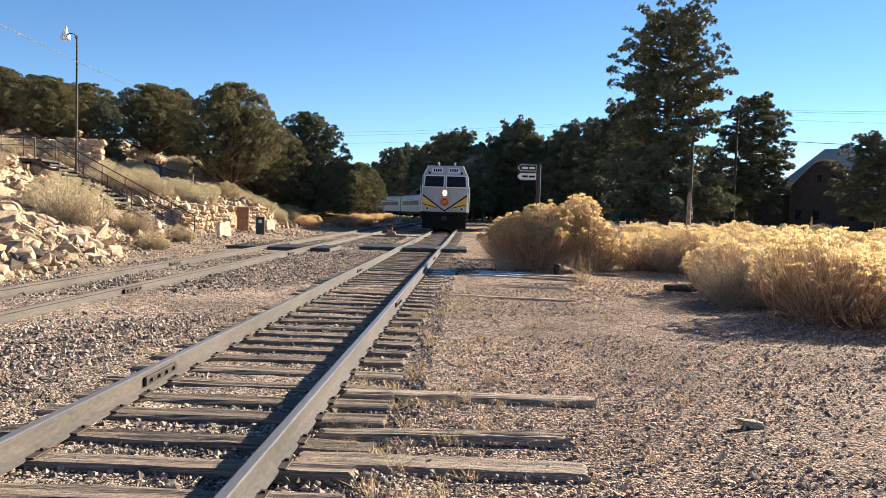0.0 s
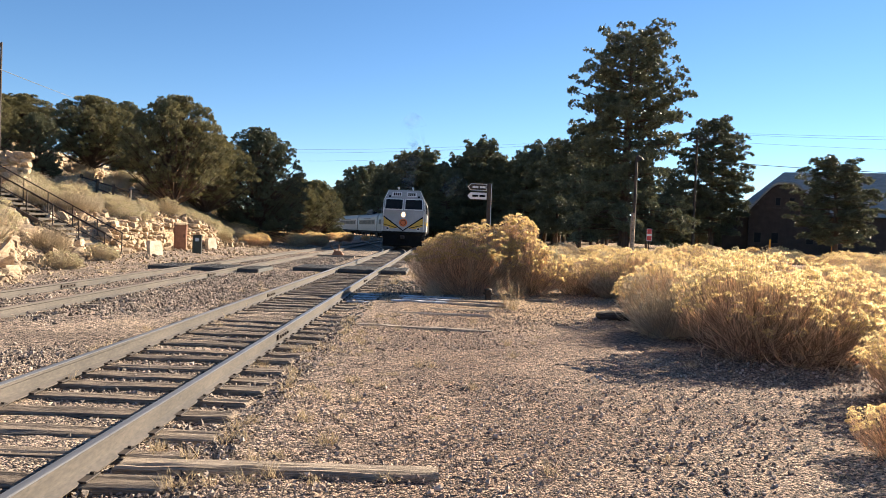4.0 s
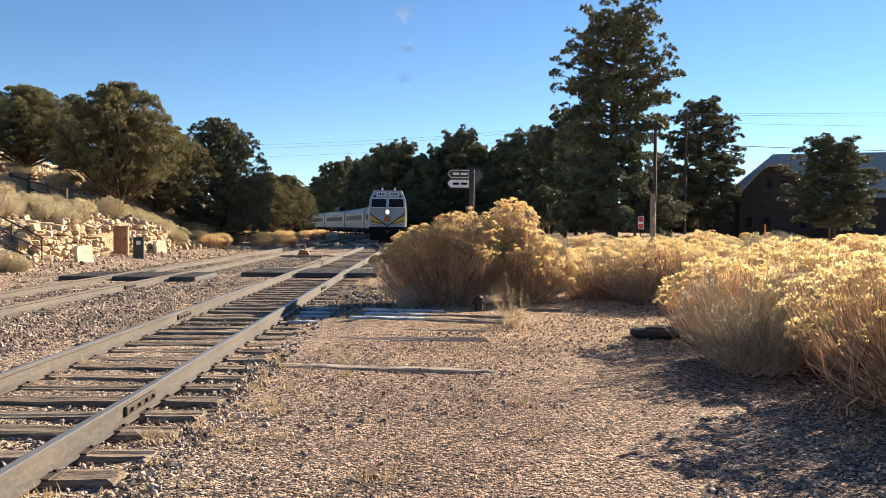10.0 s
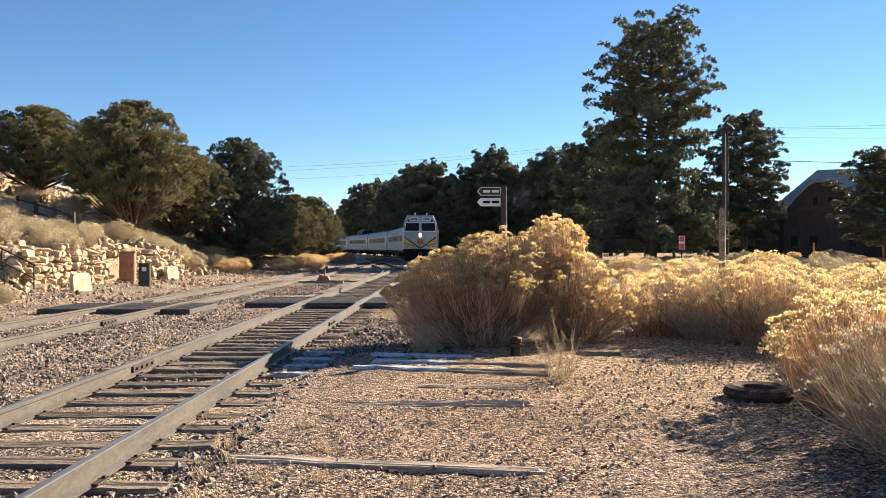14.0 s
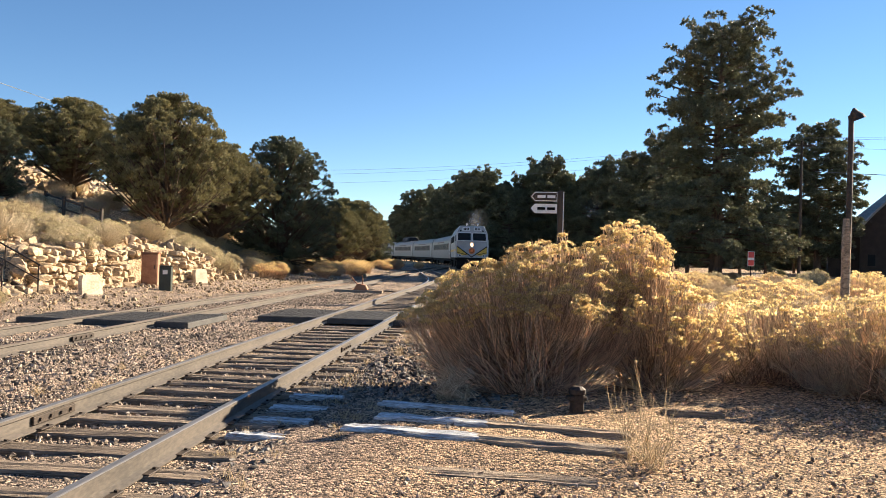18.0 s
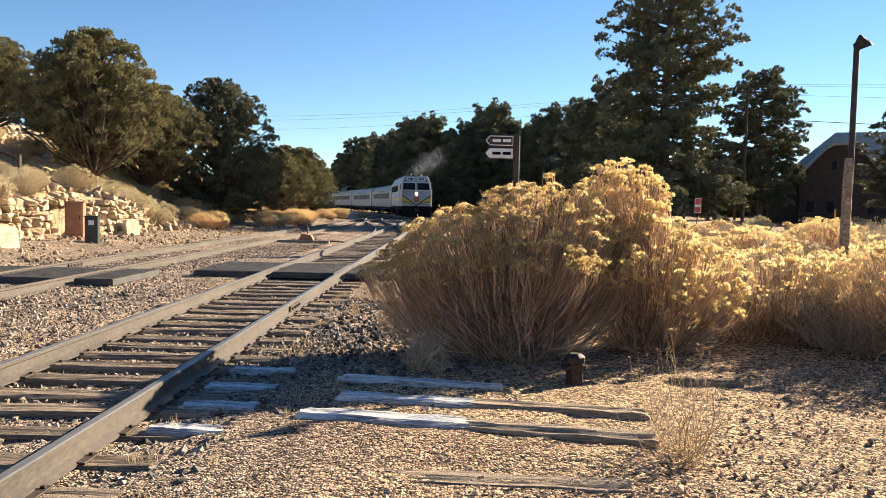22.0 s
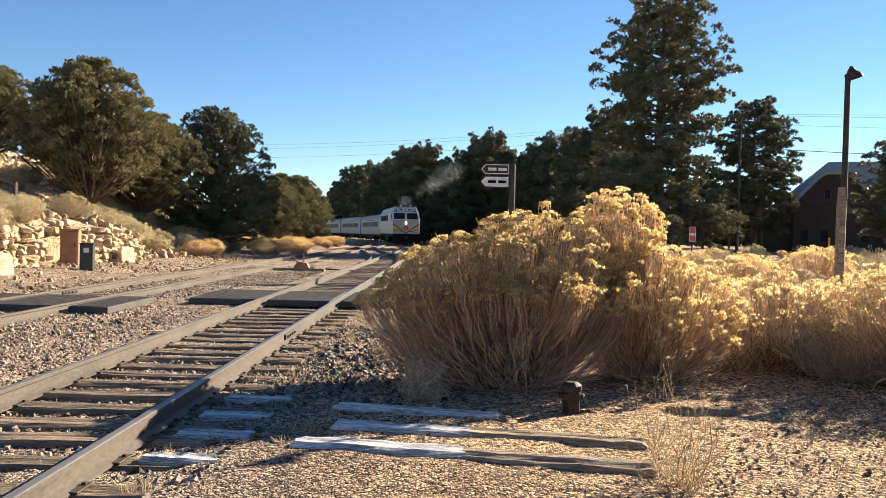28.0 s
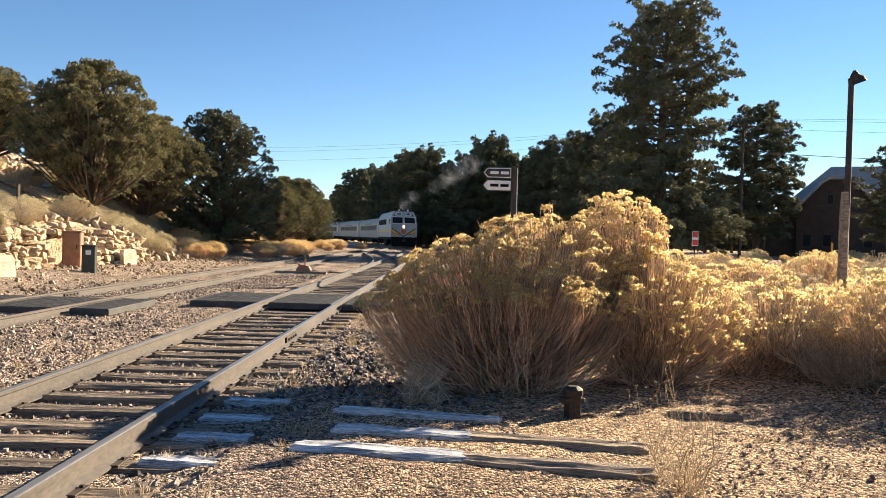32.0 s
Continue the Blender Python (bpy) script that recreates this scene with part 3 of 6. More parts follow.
build_track("main_track", main_line, -16.0, 260, "straight main track of worn rails on weathered wooden sleepers", 3,
            joints=[(0, 1.9), (0, 13.62), (0, 25.5), (-1.505, 7.95), (-1.505, 19.8), (-1.505, 31.8)], skip=[(30.3, 32.8)])
build_track("siding_track", side_line, -16.0, 110, "rusty siding track on weathered wooden sleepers", 4,
            joints=[(-4.5, 14.2), (-4.5, 25.6), (-6.02, 20), (-6.02, 31.5)], skip=[(28.1, 30.3)], plates=False)
build_track("turnout_track", branch_line, 51.0, 92.0, "curved rails of the turnout leading to the siding", 5, plates=False)
SLEEPER_RNG = random.Random(8)


# ---- loose timbers beside the main track ----
def timber(x0, y0, x1, y1, w, frost=False, h=0.2, top=-0.15):
    top = -0.166 if 15 < y0 < 19.3 else top
    top = -0.122 if y0 > 19.3 and x0 > 1 else top
    L = math.hypot(x1 - x0, y1 - y0)
    r = SLEEPER_RNG
    me = tie_mesh(r, L, w, h, M_FROST if frost else M_PALE if 15 < y0 < 18.5 else M_PLANK, "plank")
    ob = new("plank", me)
    ob.matrix_basis = pose((x0 + x1) / 2, (y0 + y1) / 2, top + (0.014 if frost else 0.008 if y0 > 15 else 0), 0, r.uniform(-0.4, 0.4), math.degrees(math.atan2(y1 - y0, x1 - x0)))
    tagged(ob, "frost-whitened old timber lying in shade by the track" if frost else "weathered grey-brown timber sunk in gravel beside the rail", "plank", "old crossing timbers")


for a in ((0.12, 7.85, 2.22, 7.93, 0.2), (0.14, 6.69, 1.84, 6.8, 0.15), (0.62, 6.75, 1.9, 6.72, 0.1), (0.1, 6.12, 1.9, 6.1, 0.24), (0.74, 15.84, 3.08, 15.5, 0.15),
          (1.2, 17.8, 3.25, 17.95, 0.16), (1.0, 18.9, 3.3, 18.8, 0.2), (2.35, 19.85, 3.65, 19.63, 0.2), (2.4, 20.45, 3.75, 20.25, 0.18), (4.25, 21.48, 4.9, 21.42, 0.08)):
    timber(*a)
for a in ((1.14, 20.05, 2.4, 19.86, 0.24), (1.35, 20.55, 2.45, 20.42, 0.2), (1.27, 21.25, 2.7, 20.95, 0.16), (0.2, 19.66, 0.74, 19.62, 0.19), (0.2, 20.27, 0.79, 20.25, 0.2), (0.2, 20.9, 0.81, 20.9, 0.2), (0.22, 21.57, 0.81, 21.57, 0.18)):
    timber(*a, frost=True)


def crossing_panel(x0, x1, y0, y1, z0=-0.16, z1=-0.03):
    t = thing("crossing_panel", pose((x0 + x1) / 2, (y0 + y1) / 2, z1), "dark ribbed rubber walkway panel laid across the rails", "crossing panel", "walkway panels")
    hx, hy = (x1 - x0) / 2, (y1 - y0) / 2
    part("mat", box(-hx, -hy, z0 - z1, hx, hy, -0.012, 0.01), M_PANEL, t)
    n = int(2 * hy / 0.09)
    for i in range(n):
        y = -hy + (i + 0.5) * 2 * hy / n
        part("rib", box(-hx + 0.02, y - 0.025, -0.014, hx - 0.02, y + 0.025, 0.0), M_PANEL, t)


for x0, x1 in ((-3.0, -1.62), (-1.4, -0.11), (0.1, 1.0)):
    crossing_panel(x0, x1, 30.3, 32.8)
for x0, x1 in ((-7.3, -6.13), (-5.9, -4.63), (-4.4, -3.7)):
    crossing_panel(x0, x1, 28.1, 30.3)


# ---- bushes ----
def stem_strands(rng, bases, tips, r0, r1, segs=4, bend=0.14, sag=None):
    """Three-sided tapering strands from bases to tips as one V, F."""
    n = len(bases)
    t = np.linspace(0, 1, segs + 1)
    sag = (0 if sag is None else sag) + rng.normal(0, 1, (n, 3)) * bend * np.linalg.norm(tips - bases, axis=1)[:, None]
    wig = rng.normal(0, 0.024, (n, segs + 1, 3))
    wig[:, 0] = 0
    P = bases[:, None] + (tips - bases)[:, None] * t[None, :, None] + sag[:, None] * (t * (1 - t))[None, :, None] * 2 + wig * np.linalg.norm(tips - bases, axis=1)[:, None, None]
    d = tips - bases
    d = d / (np.linalg.norm(d, axis=1)[:, None] + 1e-9)
    u = np.cross(d, np.array([0.3, 0.5, 0.1]))
    u /= np.linalg.norm(u, axis=1)[:, None] + 1e-9
    w = np.cross(d, u)
    rad = r0 + (r1 - r0) * t
    rings = []
    for k in range(3):
        a = 2 * math.pi * k / 3
        rings.append(P + (u * math.cos(a) + w * math.sin(a))[:, None] * rad[None, :, None])
    V = np.stack(rings, 2).reshape(-1, 3)
    F = []
    for s in range(segs):
        for k in range(3):
            a, b = s * 3 + k, s * 3 + (k + 1) % 3
            F += [(a, b, b + 3), (a, b + 3, a + 3)]
    F = np.array(F)
    return V, (F[None] + (np.arange(n) * 3 * (segs + 1))[:, None, None]).reshape(-1, 3)


TET_V = np.array([(1, 1, 1), (-1, -1, 1), (-1, 1, -1), (1, -1, -1)], float) * 0.8
TET_F = np.array([(0, 1, 2), (0, 3, 1), (0, 2, 3), (1, 3, 2)])


def dome_points(rng, n, rx, ry, rz, low=-0.2, lump=0.07, cap=None):
    """Points on the lumpy top of a vase-shaped shrub: widest above the middle, low is the sine of the lowest angle."""
    a = rng.uniform(0, 2 * math.pi, n)
    s = rng.uniform(low, 1, n)
    c = np.sqrt(np.clip(1 - s * s, 0, 1))
    P = np.stack([c * np.cos(a), c * np.sin(a), s], -1)
    k = 1 + lump * (np.sin(3 * a + 4 * s) + np.sin(5 * a - 3 * s + 1.7) * 0.7 + np.sin(9 * a + 8 * s) * 0.4)
    h = rz * 0.46 if cap is None else cap
    return P * k[:, None] * np.array([rx, ry, h]) + np.array([0, 0, rz - h])


def flower_heads(rng, centres, size, florets):
    """Cauliflower-like clusters: small flat florets over the upper half of each head."""
    n = len(centres)
    N = n * florets
    c = np.repeat(centres, florets, 0)
    sz = np.repeat(size * np.exp(rng.normal(0, 0.2, n)), florets)
    d = rng.normal(size=(N, 3))
    d[:, 2] = np.abs(d[:, 2]) - 0.35
    d /= np.linalg.norm(d, axis=1)[:, None]
    T = c + d * sz[:, None] * rng.uniform(0.6, 1.0, (N, 1)) * np.array([0.62, 0.62, 0.5])
    r = (sz * rng.uniform(0.16, 0.32, N))[:, None]
    nrm = d + rng.normal(0, 0.55, (N, 3))
    nrm /= np.linalg.norm(nrm, axis=1)[:, None]
    u = np.cross(nrm, rng.normal(size=(N, 3)))
    u /= np.linalg.norm(u, axis=1)[:, None] + 1e-9
    w = np.cross(nrm, u)
    w /= np.linalg.norm(w, axis=1)[:, None] + 1e-9
    V = np.stack([T + u * r, T - u * r * 0.5 + w * r * 0.87, T - u * r * 0.5 - w * r * 0.87], 1).reshape(-1, 3)
    return V, np.arange(N * 3).reshape(-1, 3)


def inside(P, lobe, share):
    x, y, rx, ry, rz = lobe[:5]
    h = lobe[6] if len(lobe) > 6 else rz * 0.46
    q = (P - np.array([x, y, rz - h])) / (np.array([rx, ry, h]) * share)
    return (q * q).sum(1) < 1


def spaced(P, gap):
    """Thins points until none lie nearer than gap."""
    kept = []
    for p in P:
        if not kept or (np.linalg.norm(np.array(kept) - p, axis=1) > gap).all():
            kept.append(p)
    return np.array(kept)


def bush(name, seed, lobes, gap, heads, head_size, florets, dead, label, category="bush", flower=M_FLOWER, stem=M_STEM, group="", low=0.25, thick=0.006, root=None):
    """lobes: (x, y, rx, ry, rz, lowest sine of heads, height of the cap) domes. Branches fan out from the root, fork, and end in
    flat-topped cushions of seed heads; dead: bare twigs beneath them."""
    r = np.random.default_rng(seed)
    t = thing(name, Matrix.Identity(4), label, category, group)
    S, Hd, ks, kh = ([], []), ([], []), 0, 0

    def add(store, VF, k):
        store[0].append(VF[0]), store[1].append(VF[1] + k)
        return k + len(VF[0])
    for i, (x, y, rx, ry, rz, *own) in enumerate(lobes):
        o, cap, span = np.array([x, y, 0]), own[1] if len(own) > 1 else None, gap * (own[2] if len(own) > 2 else 1)
        others = [l for j, l in enumerate(lobes) if j != i]
        cush = dome_points(r, int(6 * rx * ry / span ** 2) + 12, rx, ry, rz, own[0] if own else low, 0.08, cap) + o
        for l in others:
            cush = cush[~inside(cush, l, 0.9)]
        if not len(cush):
            continue
        cush = spaced(cush, span)
        n = len(cush)
        cush = cush + r.normal(0, 0.03, cush.shape)
        nrm = (cush - o - np.array([0, 0, rz * 0.5])) / np.array([rx, ry, rz * 0.5])
        nrm = nrm / (np.linalg.norm(nrm, axis=1)[:, None] + 1e-9) * 0.55 + np.array([0, 0, 0.8])
        nrm /= np.linalg.norm(nrm, axis=1)[:, None]
        rc = gap * r.uniform(0.5, 0.95, n)
        q = r.normal(size=(n * heads, 3))
        nn = np.repeat(nrm, heads, 0)
        q -= nn * (q * nn).sum(1)[:, None]
        q /= np.linalg.norm(q, axis=1)[:, None] + 1e-9
        rho = np.sqrt(r.uniform(0, 1, (n * heads, 1)))
        rcr = np.repeat(rc, heads)[:, None]
        tops = np.repeat(cush, heads, 0) + q * rho * rcr + nn * rcr * 0.5 * (1 - rho ** 2)
        kh = add(Hd, flower_heads(r, tops, head_size, florets), kh)
        # branches to the forks, twigs from there to the heads
        foot = o if root is None else np.array([root[0], root[1], 0]) * 0.72 + o * 0.28
        sp = 0.2 * min(rx, 0.8)
        base = np.stack([r.normal(0, sp, n), r.normal(0, sp, n), np.full(n, -0.05)], -1) + foot
        fork = base + (cush - base) * r.uniform(0.45, 0.72, (n, 1)) + r.normal(0, 0.05, (n, 3))
        out = np.linalg.norm((cush - base)[:, :2], axis=1)
        fork[:, 2] -= 0.14 * out
        fork[:, 2] = np.maximum(fork[:, 2], 0.05)
        sag = np.zeros((n, 3))
        sag[:, 2] = -0.12 * out
        ks = add(S, stem_strands(r, base, fork, thick * 1.5, thick, sag=sag, bend=0.2), ks)
        few = r.random(n * heads) < min(1.0, 9.0 / heads)
        ff, tt = np.repeat(fork, heads, 0)[few], tops[few]
        bow = (tt - ff) * np.array([0.18, 0.18, -0.1])
        ks = add(S, stem_strands(r, ff, tt, thick * 0.62, thick * 0.34, segs=3, bend=0.1, sag=bow), ks)
        nd = int(dead * rx * ry)
        if nd:
            b = np.stack([r.normal(0, sp, nd), r.normal(0, sp, nd), np.full(nd, -0.04)], -1) + foot
            tip = dome_points(r, nd, rx, ry, rz, -0.95, 0.1, cap) * r.uniform(0.5, 0.88, (nd, 1)) + o
            tip[:, 2] = np.maximum(tip[:, 2], 0.06)
            mid = b + (tip - b) * r.uniform(0.25, 0.6, (nd, 1)) + r.normal(0, 0.1, (nd, 3)) * np.array([1, 1, 0.5])
            mid[:, 2] = np.maximum(mid[:, 2] - 0.05, 0.03)
            ks = add(S, stem_strands(r, b, mid, thick * 1.1, thick * 0.8, bend=0.25), ks)
            tip2 = np.repeat(tip, 3, 0) + r.normal(0, 0.09, (nd * 3, 3))
            ks = add(S, stem_strands(r, np.repeat(mid, 3, 0), tip2, thick * 0.75, thick * 0.35, segs=3, bend=0.22), ks)
    part("branchwork", tri_mesh("branchwork", np.concatenate(S[0]), np.concatenate(S[1]), stem), parent=t, label="grey-brown twiggy stems")["kind"] = "stuff"
    part("bloom", tri_mesh("bloom", np.concatenate(Hd[0]), np.concatenate(Hd[1]), flower), parent=t, label="pale yellow dried seed heads")["kind"] = "stuff"
    return t


big = bush("rabbitbrush", 21, [(2.05, 22.5, 0.82, 0.72, 1.14, 0.4), (2.55, 22.65, 0.98, 0.85, 1.5, 0.2), (3.15, 22.9, 0.95, 0.95, 1.74, 0.0), (3.0, 22.35, 0.8, 0.65, 1.25, 0.5), (3.7, 22.75, 0.5, 0.5, 1.36, 0.0)],
           0.105, 11, 0.043, 20, 190, "large yellow rabbitbrush with bare brown stems beside the rail", group="rabbitbrush", low=0.12, thick=0.0062, root=(2.95, 22.5))
big.location.z = -0.17
side_bush = bush("rabbitbrush", 22, [(4.16, 23.35, 0.5, 0.48, 2.06, -0.85, 0.48, 0.66), (4.35, 23.1, 0.7, 0.62, 1.5, -0.3), (4.92, 23.1, 0.58, 0.55, 1.18, -0.6), (3.95, 22.95, 0.5, 0.5, 1.25, 0.0)],
                 0.115, 10, 0.043, 18, 150, "yellow rabbitbrush with a round tuft on top beside the larger one", group="rabbitbrush", low=0.0, thick=0.0058, root=(4.5, 23.15))
side_bush.location.z = -0.17
LAB = "pale yellow dried rabbitbrush on gravel ground"
b1 = bush("rabbitbrush", 31, [(0, 0, 0.85, 0.85, 1.1), (0.6, 0.3, 0.6, 0.6, 0.85)], 0.135, 9, 0.046, 12, 160, LAB, group="rabbitbrush", low=-0.1)
b2 = bush("rabbitbrush", 32, [(0, 0, 0.95, 0.8, 0.95), (-0.5, 0.2, 0.5, 0.5, 0.75), (0.55, -0.2, 0.45, 0.5, 0.8)], 0.14, 9, 0.046, 12, 150, LAB, group="rabbitbrush", low=0.0)
b3 = bush("sagebrush", 33, [(0, 0, 0.8, 0.75, 0.95), (-0.4, 0.2, 0.5, 0.5, 0.7)], 0.17, 7, 0.035, 7, 560, "grey twiggy sagebrush with few heads", flower=M_SAGE, stem=M_SAGE, group="sagebrush", low=-0.3)
b4 = bush("desert_shrub", 34, [(0, 0, 0.8, 0.8, 0.95), (0.45, -0.25, 0.5, 0.5, 0.72)], 0.14, 12, 0.048, 12, 260, "faded grey-green shrub growing on the stony bank", flower=M_PALEHEAD, stem=M_SAGE, group="bank shrubs", low=-0.5)


def put_bush(src, x, y, s, a, sz=1.0):
    m = Matrix.Translation((x, y, float(height(x, y)) - 0.02)) @ Matrix.Rotation(a, 4, "Z") @ Matrix.Diagonal((s, s, s * sz, 1))
    if not src.get("used"):
        src["used"] = 1
        src.matrix_basis = m
        return src
    return copy_thing(src, m @ Matrix.Diagonal((1 / src.scale[0], 1 / src.scale[1], 1 / src.scale[2], 1)))


RB = random.Random(77)
for src, x, y, s in ((b1, 6.55, 13.7, 1.15), (b2, 7.6, 13.9, 1.2), (b3, 6.15, 15.9, 1.15), (b2, 7.2, 15.4, 1.15), (b1, 6.5, 17.75, 1.0), (b1, 8.0, 16.8, 1.25), (b2, 8.4, 19.2, 1.1), (b1, 8.9, 20.7, 1.2), (b1, 7.9, 11.2, 0.65),
                     (b2, 6.3, 24.1, 1.15), (b3, 6.95, 23.5, 1.15), (b1, 7.45, 23.1, 1.15), (b3, 8.1, 22.6, 1.1), (b1, 9.3, 22.0, 1.15), (b2, 7.9, 25.2, 1.1), (b1, 9.2, 25.6, 1.1), (b2, 5.2, 27.2, 0.95), (b1, 9.6, 17.0, 1.1), (b1, 7.3, 10.6, 0.8), (b1, 5.98, 8.5, 0.5), (b4, -11.8, 25.6, 1.5), (b4, -12.6, 27.0, 1.2), (b3, -11.2, 29.2, 1.0), (b4, -9.3, 26.5, 0.6), (b4, -9.9, 30.6, 0.6), (b4, -14.8, 34.8, 1.1), (b3, -13.2, 35.4, 1.0)):
    put_bush(src, x, y, s, RB.uniform(0, 6.28))
for i in range(190):
    y = 26 + 62 * RB.random() ** 1.3
    x = RB.uniform(5.6 + max(0, (y - 40) * 0.02), 8 + y * 0.62)
    put_bush(RB.choice((b1, b2, b2, b3, b3, b4)), x, y, RB.uniform(0.5, 1.2), RB.uniform(0, 6.28), RB.uniform(0.7, 1.15))
for i in range(270):
    y = RB.uniform(19, 84)
    x = float(toe(y)) - 0.5 - 11 * RB.random() ** 1.4
    if (30 < y < 35.5 and x > -17) or (y < 31 and x > float(toe(y)) - 5.5) or (34 < y < 48 and x > float(toe(y)) - 0.9):
        continue
    put_bush(RB.choice((b4, b4, b3)), x, y, RB.uniform(0.5, 1.0), RB.uniform(0, 6.28))


for i in range(46):
    y = RB.uniform(58, 106)
    put_bush(RB.choice((b1, b2, b2)), RB.uniform(-12.0, -7.5), y, RB.uniform(0.6, 0.95), RB.uniform(0, 6.28))
for i in range(40):
    y = 52 + 62 * RB.random()
    x = float(toe(y)) + RB.uniform(-3.5, 2.6 if y > 64 else 1.0)
    put_bush(RB.choice((b1, b2, b2)), x, y, RB.uniform(0.6, 1.0), RB.uniform(0, 6.28))


# ---- trees ----
def sprays(r, centres, axes, size, blades, wide=0.2, spread=0.8):
    """Bursts of pointed needles that stand out round each twig's end."""
    N = len(centres) * blades
    d = np.repeat(axes, blades, 0) + r.normal(0, spread, (N, 3))
    d /= np.linalg.norm(d, axis=1)[:, None] + 1e-9
    c = np.repeat(centres, blades, 0) + d * size * 0.1
    side = np.cross(d, r.normal(size=(N, 3)))
    side /= np.linalg.norm(side, axis=1)[:, None] + 1e-9
    L = size * np.repeat(r.uniform(0.75, 1.25, len(centres)), blades)[:, None] * r.uniform(0.6, 1.15, N)[:, None]
    w = L * r.uniform(0.6, 1.3, N)[:, None] * wide
    V = np.stack([c - side * w, c + side * w, c + d * L], 1).reshape(-1, 3)
    return V, np.arange(N * 3).reshape(-1, 3)


def pad(r, c, out, n, flat, wide):
    """Twig ends on the upper and outer side of one rounded bough."""
    d = r.normal(size=(n, 3))
    d[:, 2] = np.abs(d[:, 2]) * 1.1 - 0.35
    d += out * 0.35
    d /= np.linalg.norm(d, axis=1)[:, None]
    return c + d * r.uniform(0.55, 1.0, (n, 1)) * np.array([wide, wide, flat]), d + np.array([0, 0, 0.35])


def pine(seed, H, R, base, tufts, shape, size=0.3, leaf=M_NEEDLE, label="tall dark green ponderosa pine", blades=13, limbs_per_m=3.2, bole=0.019):
    """shape(u): crown radius share at height share u (0 crown base, 1 top)."""
    r = np.random.default_rng(seed)
    t = thing("pine_tree", Matrix.Identity(4), label, "tree", "pines")
    bm = bmesh.new()
    lean = r.normal(0, 0.01, 2)
    zs = np.linspace(-0.3, H * 0.96, 9)
    axis = [(lean[0] * z + 0.1 * math.sin(z * 0.4 + seed), lean[1] * z, z) for z in zs]
    tube(axis, [max(0.03, bole * H * (1 - z / H) ** 0.75 + 0.02) for z in np.clip(zs, 0, H * 0.95)], 8, bm)
    part("trunk", bm, M_BARK, t, "reddish-brown bark trunk")
    limbs, C, D = bmesh.new(), [], []
    n = int(H * (1 - base) * limbs_per_m)
    boughs = []
    for i in range(n):
        u = (i + r.uniform(0, 1)) / n
        z = base * H + (1 - base) * H * u * 0.96
        a = i * 2.4 + r.uniform(-0.7, 0.7)
        L = R * shape(u) * (r.uniform(0.5, 1.0) if r.random() < 0.55 else r.uniform(0.85, 1.14)) + 0.2
        x0, y0 = lean[0] * z, lean[1] * z
        rise = r.uniform(-0.3, 0.12) + 0.55 * u ** 1.5
        ca, sa = math.cos(a), math.sin(a)
        end = np.array([x0 + ca * L, y0 + sa * L, z + rise * L])
        tube([(x0, y0, z), (x0 + ca * L * 0.5, y0 + sa * L * 0.5, z + rise * L * 0.3), tuple(end)], [0.012 * L + 0.03, 0.009 * L + 0.018, 0.012], 4, limbs, False)
        m = max(1, int(0.9 + L * 1.1))
        for q in range(m):
            f = 1.0 - 0.85 * q / m * r.uniform(0.7, 1.1)
            side = r.normal(0, 0.17 * L) * f if q else 0.0
            c = np.array([x0 + ca * L * f - sa * side, y0 + sa * L * f + ca * side, z + rise * L * f * f + r.normal(0, 0.12)])
            wide = r.uniform(0.42, 0.85) * (0.5 + 0.065 * R)
            if q:
                tube([(x0 + ca * L * f * 0.6, y0 + sa * L * f * 0.6, z + rise * L * f * 0.34), tuple(c)], [0.03, 0.012], 3, limbs, False)
            boughs.append((c, np.array([ca, sa, 0.1]), wide, wide * r.uniform(0.6, 0.95)))
    total = sum(b[2] ** 2 for b in boughs)
    for c, out, wide, flat in boughs:
        p, d = pad(r, c, out, max(6, int(tufts * wide ** 2 / total)), flat, wide)
        C.append(p), D.append(d)
    part("limbwork", limbs, M_BARK, t)
    V, F = sprays(r, np.concatenate(C), np.concatenate(D), size, blades)
    part("crown", tri_mesh("crown", V, F, leaf), parent=t, label="clumps of dark green needles")
    return t


